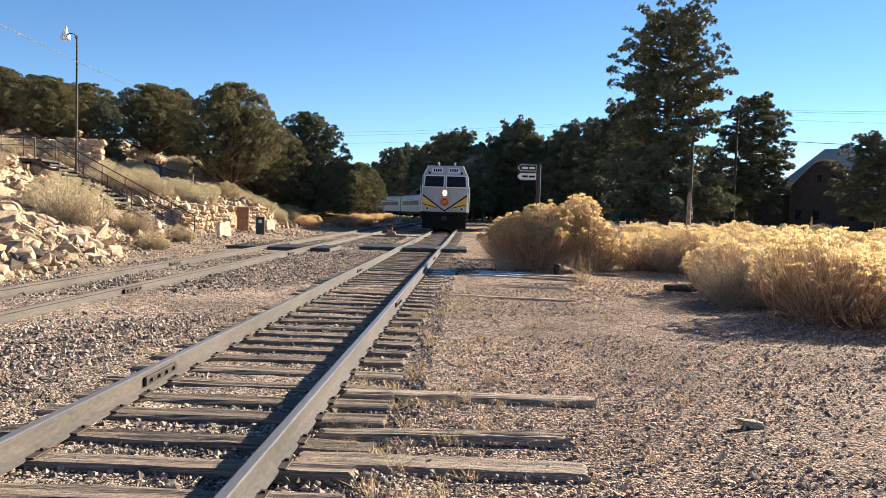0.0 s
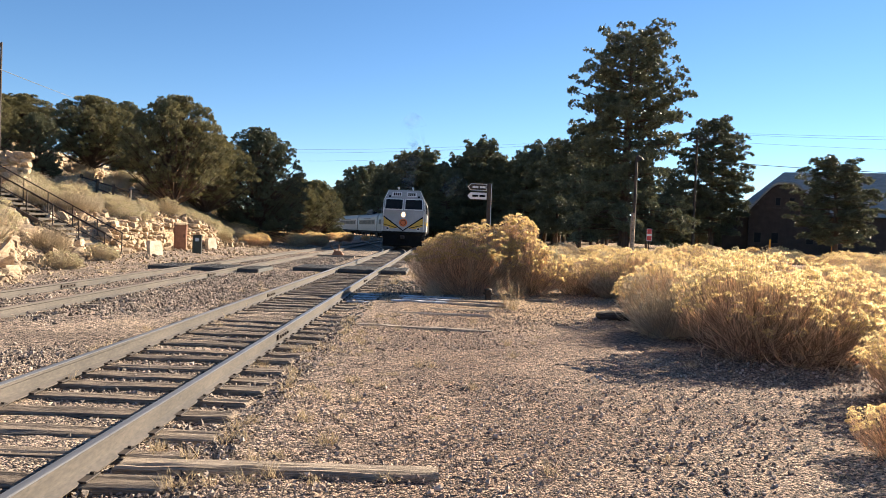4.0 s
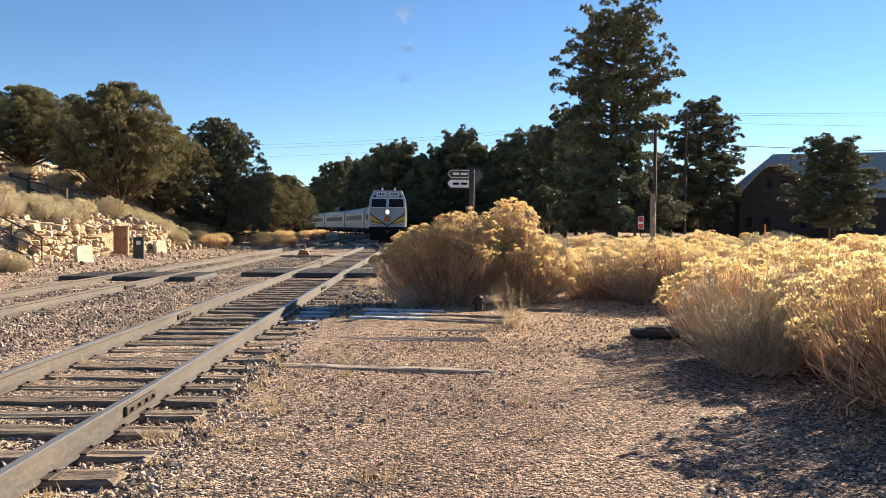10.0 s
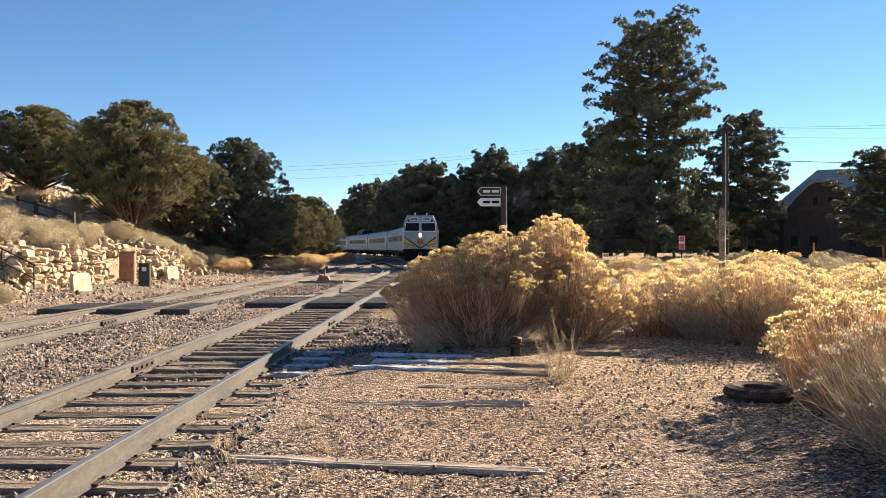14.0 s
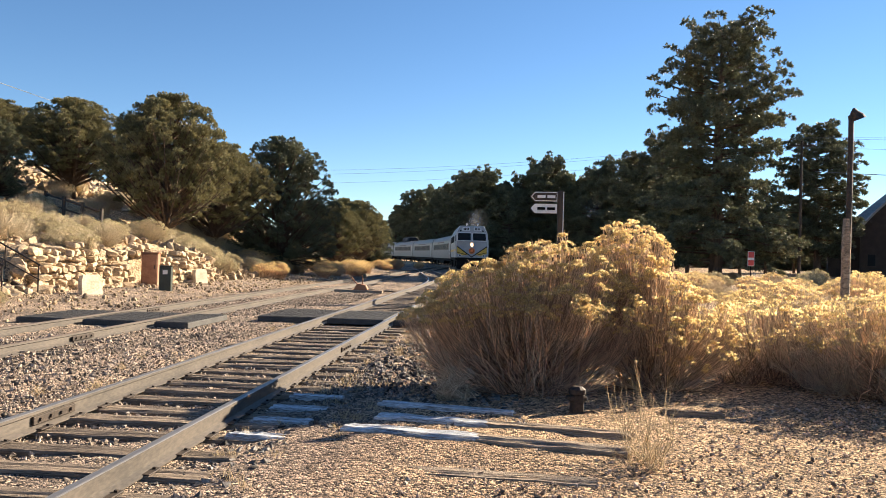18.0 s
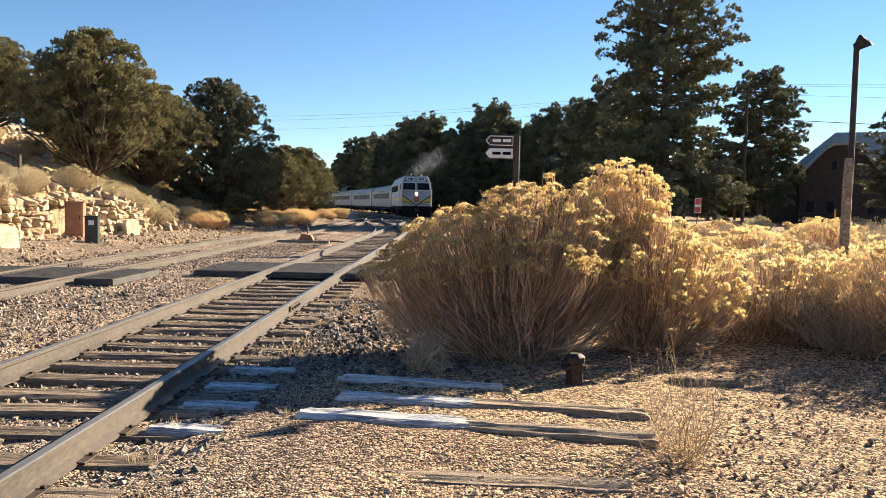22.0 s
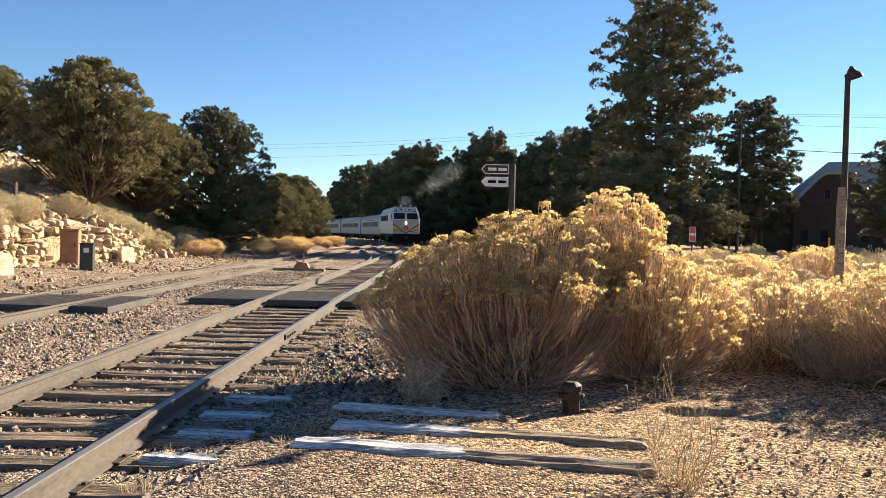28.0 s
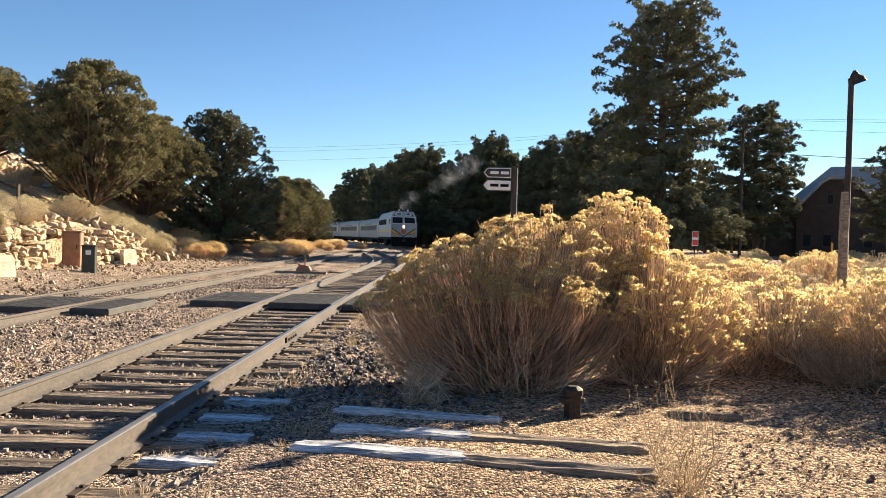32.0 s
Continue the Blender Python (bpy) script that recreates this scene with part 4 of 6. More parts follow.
def juniper(seed, H, R, tufts, outline, label="rounded olive-green juniper on the stony bank", trunk=0.16, leaf=M_JUNIPER, size=0.085, blades=14):
    """outline(u): crown radius share at height share u (0 crown base, 1 top)."""
    r = np.random.default_rng(seed)
    t = thing("juniper_tree", Matrix.Identity(4), label, "tree", "junipers")
    bm = bmesh.new()
    tube([(0, 0, -0.3), (0.05, 0.05, H * 0.2), (-0.1, 0, H * 0.45), (0.1, 0.1, H * 0.8)], [0.036 * H, 0.028 * H, 0.02 * H, 0.01], 8, bm)
    part("trunk", bm, M_BARK, t, "gnarled brown trunk")
    limbs, boughs = bmesh.new(), []
    n = 230
    for i in range(n):
        u = ((i + r.uniform(0, 1)) / n) ** 0.85
        a = i * 2.4 + r.uniform(-0.5, 0.5)
        L = R * outline(u) * (r.uniform(0.86, 1.06) if r.random() < 0.7 else r.uniform(0.45, 0.85))
        z1 = H * (trunk + (0.97 - trunk) * u) + r.uniform(-0.15, 0.15)
        z0 = max(H * 0.12, z1 - 0.55 * L - 0.1 * H)
        e = np.array([math.cos(a) * L, math.sin(a) * L, z1])
        tube([(0, 0, z0), (e[0] * 0.5, e[1] * 0.5, z0 + (z1 - z0) * 0.4), tuple(e)], [0.06, 0.035, 0.012], 4, limbs, False)
        for kk in range(3):
            f = 1.0 - 0.22 * kk * r.uniform(0.6, 1.2)
            c = np.array([e[0] * f, e[1] * f, z0 + (z1 - z0) * f ** 1.3]) + r.normal(0, 0.12 * R / 3, 3) * (kk > 0)
            wide = R * r.uniform(0.055, 0.11)
            boughs.append((c, np.array([math.cos(a), math.sin(a), 0.2]), wide, wide * r.uniform(0.6, 0.95)))
    for k in range(16):
        a, L = r.uniform(0, 6.28), R * r.uniform(0.5, 0.95)
        z0 = H * trunk * r.uniform(0.5, 1.0)
        tube([(0, 0, z0), (math.cos(a) * L * 0.5, math.sin(a) * L * 0.5, z0 + 0.25), (math.cos(a) * L, math.sin(a) * L, z0 + r.uniform(-0.3, 0.5))], [0.05, 0.03, 0.008], 4, limbs, False)
    C, D, total = [], [], sum(b[2] ** 2 for b in boughs)
    for c, out, wide, flat in boughs:
        p, d = pad(r, c, out, max(5, int(tufts * wide ** 2 / total)), flat, wide)
        C.append(p), D.append(d)
    part("limbwork", limbs, M_BARK, t)
    V, F = sprays(r, np.concatenate(C), np.concatenate(D), size, blades, 0.3)
    part("crown", tri_mesh("crown", V, F, leaf), parent=t, label="dense olive-green foliage")
    return t


def set_tree(src, x, y, s, a, sz=1.0, z=None):
    zz = float(height(x, y)) - 0.05 if z is None else z
    m = Matrix.Translation((x, y, zz)) @ Matrix.Rotation(a, 4, "Z") @ Matrix.Diagonal((s, s, s * sz, 1))
    if not src.get("used"):
        src["used"] = 1
        src.matrix_basis = m
        return src
    return copy_thing(src, m @ Matrix.Diagonal((1 / src.scale[0], 1 / src.scale[1], 1 / src.scale[2], 1)))


def cone_shape(u):
    return (min(1, (u + 0.12) * 3.2)) * (1 - u) ** 0.62 * (0.82 + 0.3 * math.sin(u * 17) ** 2)


def round_shape(u):
    return max(0.2, math.sin(math.pi * (0.16 + 0.76 * u)) ** 0.8)


def giant_shape(u):
    return float(np.interp(u, [0, 0.1, 0.25, 0.4, 0.55, 0.68, 0.8, 0.92, 1.0], [0.95, 1.1, 1.0, 0.8, 0.82, 1.0, 0.86, 0.66, 0.45]))


giant = pine(101, 22.6, 5.6, 0.06, 24000, giant_shape, 0.25, label="very tall ponderosa pine standing over the scrub", blades=17, limbs_per_m=9.0, bole=0.026)
set_tree(giant, 21.6, 86.0, 1.03, 0.4)
P1 = pine(102, 14.5, 3.3, 0.14, 11500, round_shape, 0.23, blades=14, limbs_per_m=10.0)
P2 = pine(103, 13.0, 2.7, 0.22, 7500, cone_shape, 0.23, blades=14, limbs_per_m=9.0)
P3 = pine(104, 11.5, 3.0, 0.16, 8000, round_shape, 0.23, blades=14, limbs_per_m=9.5)
RT = random.Random(5)
set_tree(P1, 34.4, 96.0, 1.25, 0.3, 0.86)
for src, slope, y, top in ((P3, 0.20, 104, 15.5), (P1, 0.165, 108, 13.5), (P2, 0.235, 100, 11), (P1, 0.33, 112, 11), (P3, 0.46, 140, 9.5), (P2, 0.30, 98, 9), (P3, 0.365, 120, 9)):
    set_tree(src, 2.2 + slope * (y - 14.4), y, top / {P1: 14.5, P2: 13.0, P3: 11.5}[src], RT.uniform(0, 6.28))


set_tree(P3, 2.2 + 0.592 * 67.6, 82, 1.3, 2.0, 0.68)


def behind_train(slope):
    """How far away the line of sight clears the main track."""
    s = 60.0
    while s < 330:
        x, y, _, _ = main_line(s)
        if (x - 2.2) / (y - 14.4) < slope:
            return y + 9
        s += 2.0
    return 330.0


SLOPES = [-0.165 + 0.019 * k for k in range(22)]
for k, a in enumerate(SLOPES):
    for row in range(3):
        aa = a + RT.uniform(-0.007, 0.007)
        y0 = max(124.0, behind_train(aa)) if aa < -0.01 else 124.0
        y = y0 + row * 14 + RT.uniform(0, 10)
        rise = float(np.interp(aa, [-0.17, -0.12, -0.085, -0.04, 0.03, 0.05, 0.09, 0.14, 0.25], [0.05, 0.078, 0.102, 0.114, 0.106, 0.134, 0.125, 0.126, 0.126]))
        H = (1.6 + rise * (y - 14.4)) * (RT.uniform(0.82, 1.03) if row == 0 else RT.uniform(0.66, 0.95)) - float(fall(y))
        src = RT.choice((P1, P2, P3, P1))
        s = H / {P1: 14.5, P2: 13.0, P3: 11.5}[src]
        set_tree(src, 2.2 + aa * (y - 14.4), y, s ** 0.75, RT.uniform(0, 6.28), s ** 0.25)


def oval(u):
    return float(np.interp(u, [0, 0.12, 0.3, 0.5, 0.7, 0.85, 0.95, 1.0], [0.8, 1.0, 1.0, 0.9, 0.7, 0.5, 0.3, 0.1]))


def dome_outline(u):
    return float(np.interp(u, [0, 0.15, 0.35, 0.6, 0.78, 0.9, 1.0], [0.7, 0.92, 1.0, 0.92, 0.72, 0.5, 0.15]))


J1 = juniper(201, 7.0, 3.5, 25000, oval, trunk=0.38)
J2 = juniper(202, 7.0, 3.0, 24000, dome_outline, "dense dark green pinyon pine with a rounded crown", trunk=0.06, leaf=M_NEEDLE)
for src, x, y, z, H, R, a in ((J1, -13.9, 49.7, 2.0, 7.0, 3.3, 0.2), (J2, -11.6, 61.0, 0.6, 8.1, 3.7, 2.0), (J1, -13.9, 56.0, 1.6, 6.0, 3.2, 1.0), (J1, -10.2, 80.0, 0.3, 5.8, 2.6, 3.0), (J1, -19.5, 51.0, 3.6, 5.4, 2.9, 4.0),
                             (J1, -26.0, 50.0, 3.6, 5.6, 2.8, 5.0), (J2, -23.5, 66.0, 3.4, 7.6, 2.2, 2.5), (J1, -30.0, 60.0, 4.2, 6.0, 3.2, 3.5), (J1, -24.6, 52.5, 4.6, 4.6, 2.4, 0.7), (J2, -20.3, 46.0, 4.0, 3.2, 1.4, 1.7), (J1, -22.6, 44.6, 4.4, 3.8, 2.0, 2.9), (J1, -27.0, 47.0, 5.2, 4.0, 2.2, 4.1),
                             (J1, -10.4, 72.0, 0.2, 5.0, 2.4, 0.9), (J2, -11.5, 92.0, 0.0, 6.0, 2.6, 5.5), (J1, -16.0, 100.0, 0.2, 7.5, 3.0, 0.1), (J2, -22.0, 110.0, 0.2, 8.0, 3.2, 2.2)):
    m = Matrix.Translation((x, y, float(height(x, y)) - 0.1)) @ Matrix.Rotation(a, 4, "Z") @ Matrix.Diagonal((R / (3.5 if src is J1 else 3.0), R / (3.5 if src is J1 else 3.0), (H + z - float(height(x, y))) / 7.0, 1))
    if src.get("used"):
        copy_thing(src, m @ Matrix.Diagonal((1 / src.scale[0], 1 / src.scale[1], 1 / src.scale[2], 1)))
    else:
        src["used"] = 1
        src.matrix_basis = m
for k in range(46):
    y = RT.uniform(168, 190)
    a = -0.2 + 0.75 * k / 45
    if a > -0.06:
        src = J2
        s = RT.uniform(0.8, 1.2)
        copy_thing(src, Matrix.Translation((2.2 + a * (y - 14), y, float(height(2.2 + a * (y - 14), y)) - 0.3)) @ Matrix.Rotation(k, 4, "Z") @ Matrix.Diagonal((s / src.scale[0] * 1.3, s / src.scale[1] * 1.3, s / src.scale[2], 1)))


# ---- dry grass ----
def grass():
    r = np.random.default_rng(61)
    n = 480
    zone = r.uniform(0, 1, n)
    y = 3 + 30 * r.uniform(0, 1, n) ** 1.2
    y = np.where(zone >= 0.8, r.uniform(12, 60, n), y)
    x = np.where(zone < 0.45, r.normal(0.75, 0.35, n), np.where(zone < 0.65, r.normal(-1.9, 0.3, n), np.where(zone < 0.8, r.uniform(1.0, 5.5, n), r.uniform(-9.5, -6.6, n))))
    blades = 22
    c = np.repeat(np.stack([x, y, height(x, y) - 0.01], -1), blades, 0)
    b = c + r.normal(0, 0.035, c.shape) * np.array([1, 1, 0])
    L = np.repeat(r.uniform(0.03, 0.12, n), blades) * r.uniform(0.5, 1.2, n * blades)
    d = r.normal(0, 0.55, c.shape)
    d[:, 2] = 1
    V, F = stem_strands(r, b, b + d * L[:, None], 0.003, 0.0008, 2, 0.1)
    tagged(new("dry_grass", tri_mesh("dry_grass", V, F, M_STRAW)), "short dry straw grass along the rails and gravel", "grass", kind="stuff")


grass()
wisp = bush("dry_weed", 71, [(0, 0, 0.38, 0.35, 0.75)], 0.2, 3, 0.02, 6, 240, "wispy dry weed with bare stalks on the gravel", "weed", flower=M_STRAW, stem=M_STRAW, low=-0.3, thick=0.003)
wisp.matrix_basis = pose(3.72, 19.35, -0.18)
wisp3 = bush("dry_weed", 73, [(0, 0, 0.26, 0.3, 0.42)], 0.12, 4, 0.028, 6, 1500, "tuft of grey stalks at the foot of the large bush", "weed", flower=M_SAGE, stem=M_SAGE, low=0.1, thick=0.004)
wisp3.matrix_basis = pose(2.02, 21.75, -0.18)


# ---- train ----
def truck(parent, y, axles, half):
    t = part("truck", box(-1.05, y - half - 0.35, 0.3, 1.05, y + half + 0.35, 0.72, 0.08), M_BLACK, parent, "black truck frame")
    out = []
    for ax in axles:
        bm = bmesh.new()
        for s in (-1, 1):
            tube([(s * 0.68, 0, 0), (s * 0.80, 0, 0)], 0.5, 16, bm)
        tube([(-0.7, 0, 0), (0.7, 0, 0)], 0.08, 8, bm)
        out.append(part("wheel_set", bm, M_RUSTY, t, "steel wheels on an axle", m=pose(0, y + ax, 0.5)))
    return out


def section(bm, y, pts):
    return [bm.verts.new((x, y if not isinstance(y, (list, tuple)) else y[i], z)) for i, (x, z) in enumerate(pts)]


def loft(rings, bm, caps=True):
    k = len(rings[0])
    for a, b in zip(rings, rings[1:]):
        for j in range(k):
            bm.faces.new((a[j], a[(j + 1) % k], b[(j + 1) % k], b[j]))
    if caps:
        bm.faces.new(rings[0][::-1]), bm.faces.new(rings[-1])
    bmesh.ops.recalc_face_normals(bm, faces=bm.faces)
    return bm


WHEELS = []


def locomotive():
    """Cab-front passenger diesel; its front is at y = 0 and faces -y, z = 0 is the rail head."""
    t = thing("locomotive", Matrix.Identity(4), "silver diesel locomotive with yellow nose chevron and lit headlight", "locomotive")
    W = 1.57
    # nose: sides, raked face, brow
    prof = [(-W, 1.28), (W, 1.28), (W, 2.85), (W, 3.72), (1.22, 4.52), (-1.22, 4.52), (-W, 3.72), (-W, 2.85)]
    bm = bmesh.new()
    rake = [0.0, 0.0, 0.16, 0.62, 1.0, 1.0, 0.62, 0.16]
    r0 = [bm.verts.new((x * (0.97 if i in (0, 1) else 0.985), y, z)) for i, ((x, z), y) in enumerate(zip(prof, rake))]
    r1 = section(bm, 2.0, prof)
    r2 = section(bm, 5.2, prof)
    loft([r0, r1, r2], bm)
    bmesh.ops.bevel(bm, geom=[e for e in bm.edges if e.calc_length() > 0.8], offset=0.05, segments=2, affect="EDGES")
    body = part("cab", bm, M_SILVER, t, "silver painted cab with raked nose")

    def face_y(z):
        return 0.16 * max(0, (z - 1.28) / 1.57) if z < 2.85 else 0.16 + 0.46 * (z - 2.85) / 0.87 if z < 3.72 else 0.62 + 0.38 * (z - 3.72) / 0.8

    def plate(name, outline, material, parent, lift=0.02, thick=0.03, label=""):
        b = bmesh.new()
        fr = [b.verts.new((x, face_y(z) - lift, z)) for x, z in outline]
        bk = [b.verts.new((x, face_y(z) - lift + thick, z)) for x, z in outline]
        b.faces.new(fr), b.faces.new(bk[::-1])
        n = len(outline)
        for i in range(n):
            b.faces.new((fr[i], fr[(i + 1) % n], bk[(i + 1) % n], bk[i]))
        bmesh.ops.recalc_face_normals(b, faces=b.faces)
        return part(name, b, material, parent, label)
    for s in (-1, 1):
        plate("windshield_frame", [(s * 0.05, 2.95), (s * 1.5, 2.95), (s * 1.46, 3.84), (s * 0.05, 3.84)], M_PAINTWHITE, body, 0.02)
        plate("windshield", [(s * 0.11, 3.03), (s * 1.43, 3.03), (s * 1.38, 3.77), (s * 0.11, 3.77)], M_GLASS, body, 0.035)
        plate("number_board", [(s * 0.2, 4.02), (s * 0.98, 4.02), (s * 0.94, 4.36), (s * 0.2, 4.36)], M_PAINTWHITE, body, 0.03)
        for k in range(4):
            x = s * (0.34 + k * 0.15)
            plate("number_bar", [(x - 0.05, 4.08), (x + 0.05, 4.08), (x + 0.05, 4.3), (x - 0.05, 4.3)], M_BLACK, body, 0.045)
        plate("marker_lamp", [(s * 1.12 + 0.09 * math.cos(a), 4.0 + 0.09 * math.sin(a)) for a in np.linspace(0, 6.28, 9)[:-1]], M_BLACK, body, 0.03)
        plate("chevron_panel", [(s * 0.32, 1.6), (s * 1.5, 2.42), (s * 1.5, 1.72), (s * 0.9, 1.5)], M_YELLOW, body, 0.015, label="yellow nose panel")
        plate("chevron_stripe", [(0, 1.42), (s * 1.52, 2.5), (s * 1.52, 2.38), (0, 1.32)], M_BLACK, body, 0.025)
        plate("lower_stripe", [(s * 0.5, 1.6), (s * 1.5, 1.86), (s * 1.5, 1.8), (s * 0.5, 1.54)], M_BLACK, body, 0.028)
        hl = plate("ditch_light", [(s * 1.18 + 0.15 * math.cos(a), 1.52 + 0.13 * math.sin(a)) for a in np.linspace(0, 6.28, 13)[:-1]], M_PAINTWHITE, body, 0.03)
        plate("ditch_lens", [(s * 1.18 + 0.09 * math.cos(a), 1.52 + 0.08 * math.sin(a)) for a in np.linspace(0, 6.28, 13)[:-1]], M_GLASS, hl, 0.045)
        part("edge_trim", tube([(s * W, 0.02, 1.32), (s * W, 0.16, 2.85), (s * W, 0.62, 3.72), (s * 1.22, 1.0, 4.5)], 0.035, 6), M_PAINTWHITE, body, "white edge trim")
        part("grab_rail", tube([(s * 1.68, 0.5, 1.3), (s * 1.7, 0.5, 3.1)], 0.025, 6), M_PAINTWHITE, body)
        part("side_window", box(s * 1.56 - 0.03, 1.5, 2.95, s * 1.56 + 0.03, 2.6, 3.6, 0.02), M_GLASS, body)
        part("cab_door", box(s * 1.575 - 0.02, 3.1, 1.4, s * 1.575 + 0.02, 3.8, 3.5, 0.02), M_SILVER, body)
    plate("headlight_housing", [(-0.22, 2.28), (0.22, 2.28), (0.22, 2.93), (-0.22, 2.93)], M_SILVER, body, 0.06, 0.08)
    plate("headlight", [(0.15 * math.cos(a), 2.6 + 0.2 * math.sin(a)) for a in np.linspace(0, 6.28, 17)[:-1]], M_LAMP, body, 0.08, 0.03, "glowing warm headlight")
    h = plate("herald", [(0.31 * math.cos(a), 1.98 + 0.31 * math.sin(a)) for a in np.linspace(0, 6.28, 25)[:-1]], M_ORANGE, body, 0.05, 0.04, "round orange emblem")
    plate("herald_ring", [(0.21 * math.cos(a), 1.98 + 0.21 * math.sin(a)) for a in np.linspace(0, 6.28, 25)[:-1]], M_BLACK, h, 0.06, 0.03)
    plate("herald_disc", [(0.17 * math.cos(a), 1.98 + 0.17 * math.sin(a)) for a in np.linspace(0, 6.28, 25)[:-1]], M_ORANGE, h, 0.07, 0.03)
    # long carbody
    side = [(-W, 1.28), (W, 1.28), (W, 3.78), (1.2, 4.5), (-1.2, 4.5), (-W, 3.78)]
    bm = bmesh.new()
    loft([section(bm, 5.2, side), section(bm, 17.0, side)], bm)
    hull = part("carbody", bm, M_SILVER, t, "long silver carbody")
    for s in (-1, 1):
        for k in range(5):
            part("side_grille", box(s * 1.58 - 0.02, 6.0 + k * 2.1, 2.9, s * 1.58 + 0.02, 7.7 + k * 2.1, 3.6, 0.015), M_BLACK, hull)
        part("side_stripe", box(s * 1.578 - 0.01, 0.9, 1.9, s * 1.578 + 0.01, 17.0, 2.15), M_YELLOW, hull, "yellow side stripe")
    for k in range(3):
        part("roof_fan", tube([(0, 8 + k * 2.4, 4.48), (0, 8 + k * 2.4, 4.66)], 0.75, 18), M_BLACK, hull)
    part("exhaust_stack", box(-0.4, 6.2, 4.48, 0.4, 6.9, 4.75, 0.04), M_BLACK, hull)
    for x in (-0.5, 0.62):
        part("roof_horn", tube([(x, 1.6, 4.5), (x, 1.6, 4.66), (x, 1.2, 4.7)], [0.05, 0.05, 0.09], 8), M_PAINTWHITE, body)
    # underframe
    part("anticlimber", box(-1.62, -0.22, 1.05, 1.62, 0.5, 1.3, 0.04), M_BLACK, t)
    part("pilot", prism([(-0.18, 1.05), (-0.3, 0.25), (-0.22, 0.16), (0.5, 0.16), (0.5, 1.05)], "x", -1.5, 1.5), M_BLACK, t, "black snowplough pilot")
    part("coupler", box(-0.16, -0.75, 0.72, 0.16, -0.1, 1.02, 0.05), M_RUSTY, t)
    part("underframe", box(-1.5, 0.4, 0.95, 1.5, 17.0, 1.3, 0.03), M_BLACK, t)
    part("fuel_tank", box(-1.45, 6.2, 0.3, 1.45, 10.8, 1.1, 0.12), M_BLACK, t)
    WHEELS.extend(truck(t, 3.6, (-1.35, 1.35), 1.35) + truck(t, 13.4, (-1.35, 1.35), 1.35))
    return t


def coach(dome=False):
    """Fluted steel passenger coach, 25.6 m long, its near end at y = 0."""
    L = 25.6
    t = thing("passenger_coach", Matrix.Identity(4), "silver fluted passenger coach with a raised glass dome" if dome else "silver fluted passenger coach with a dark window band", "rail car", "coaches")
    prof = [(-1.5, 1.1), (1.5, 1.1), (1.52, 2.0), (1.5, 3.35), (1.25, 3.85), (0.6, 4.1), (-0.6, 4.1), (-1.25, 3.85), (-1.5, 3.35), (-1.52, 2.0)]
    bm = bmesh.new()
    loft([section(bm, 0.3, prof), section(bm, L - 0.3, prof)], bm)
    body = part("coach_body", bm, M_STEEL, t)
    for s in (-1, 1):
        part("window_band", box(s * 1.512 - 0.015, 2.4, 2.18, s * 1.512 + 0.015, L - 2.4, 3.0), M_DARKBAND, body, "dark red-brown window band")
        for k in range(12):
            y = 3.2 + k * 1.66
            part("coach_window", box(s * 1.53 - 0.015, y, 2.3, s * 1.53 + 0.015, y + 1.2, 2.9, 0.01), M_GLASS, body)
        for k in range(5):
            part("flute", box(s * 1.515 - 0.02, 0.5, 1.25 + k * 0.17, s * 1.515 + 0.02, L - 0.5, 1.33 + k * 0.17), M_STEEL, body)
        part("vestibule_door", box(s * 1.51 - 0.02, 0.8, 1.2, s * 1.51 + 0.02, 1.6, 3.2, 0.02), M_SILVER, body)
        part("letter_board", box(s * 1.49 - 0.02, 8.0, 3.12, s * 1.49 + 0.02, 17.0, 3.28), M_DARKBAND, body)
    for y in (0.0, L - 0.3):
        part("diaphragm", box(-0.75, y, 1.0, 0.75, y + 0.3, 3.6, 0.03), M_BLACK, t)
    if dome:
        bm = bmesh.new()
        dp = [(-1.2, 4.0), (1.2, 4.0), (1.05, 4.6), (0.6, 4.85), (-0.6, 4.85), (-1.05, 4.6)]
        loft([[bm.verts.new((x * 0.92, 8.0 if z < 4.1 else 8.7, z)) for x, z in dp], section(bm, 9.2, dp), section(bm, 15.0, dp), [bm.verts.new((x * 0.92, 16.2 if z < 4.1 else 15.5, z)) for x, z in dp]], bm)
        d = part("dome", bm, M_GLASS, t, "tinted glass observation dome")
        for k in range(6):
            y = 9.2 + k * 1.16
            part("dome_rib", tube([(-1.2, y, 4.05), (-1.07, y, 4.62), (-0.6, y, 4.88), (0.6, y, 4.88), (1.07, y, 4.62), (1.2, y, 4.05)], 0.06, 4), M_STEEL, d)
    part("underframe", box(-1.4, 0.3, 0.8, 1.4, L - 0.3, 1.12), M_BLACK, t)
    part("equipment_box", box(-1.35, 9.0, 0.4, 1.35, 15.5, 0.85, 0.05), M_BLACK, t)
    truck(t, 3.4, (-1.3, 1.3), 1.3)
    truck(t, L - 3.4, (-1.3, 1.3), 1.3)
    return t


M_MARKER = mat("orange_plastic", (0.75, 0.33, 0.03), (0.85, 0.42, 0.05), 0.5, 3, 30, 0)
M_DARKBAND = mat("window_band_paint", (0.05, 0.03, 0.026), (0.09, 0.05, 0.042), 0.5, 3, 30, 0)
LOCO = locomotive()
plain = coach()
CARS = [plain]
for k in range(6):
    CARS.append(copy_thing(plain, Matrix.Identity(4)) if k not in (1, 3) else coach(True) if k == 1 else copy_thing(CARS[2], Matrix.Identity(4)))


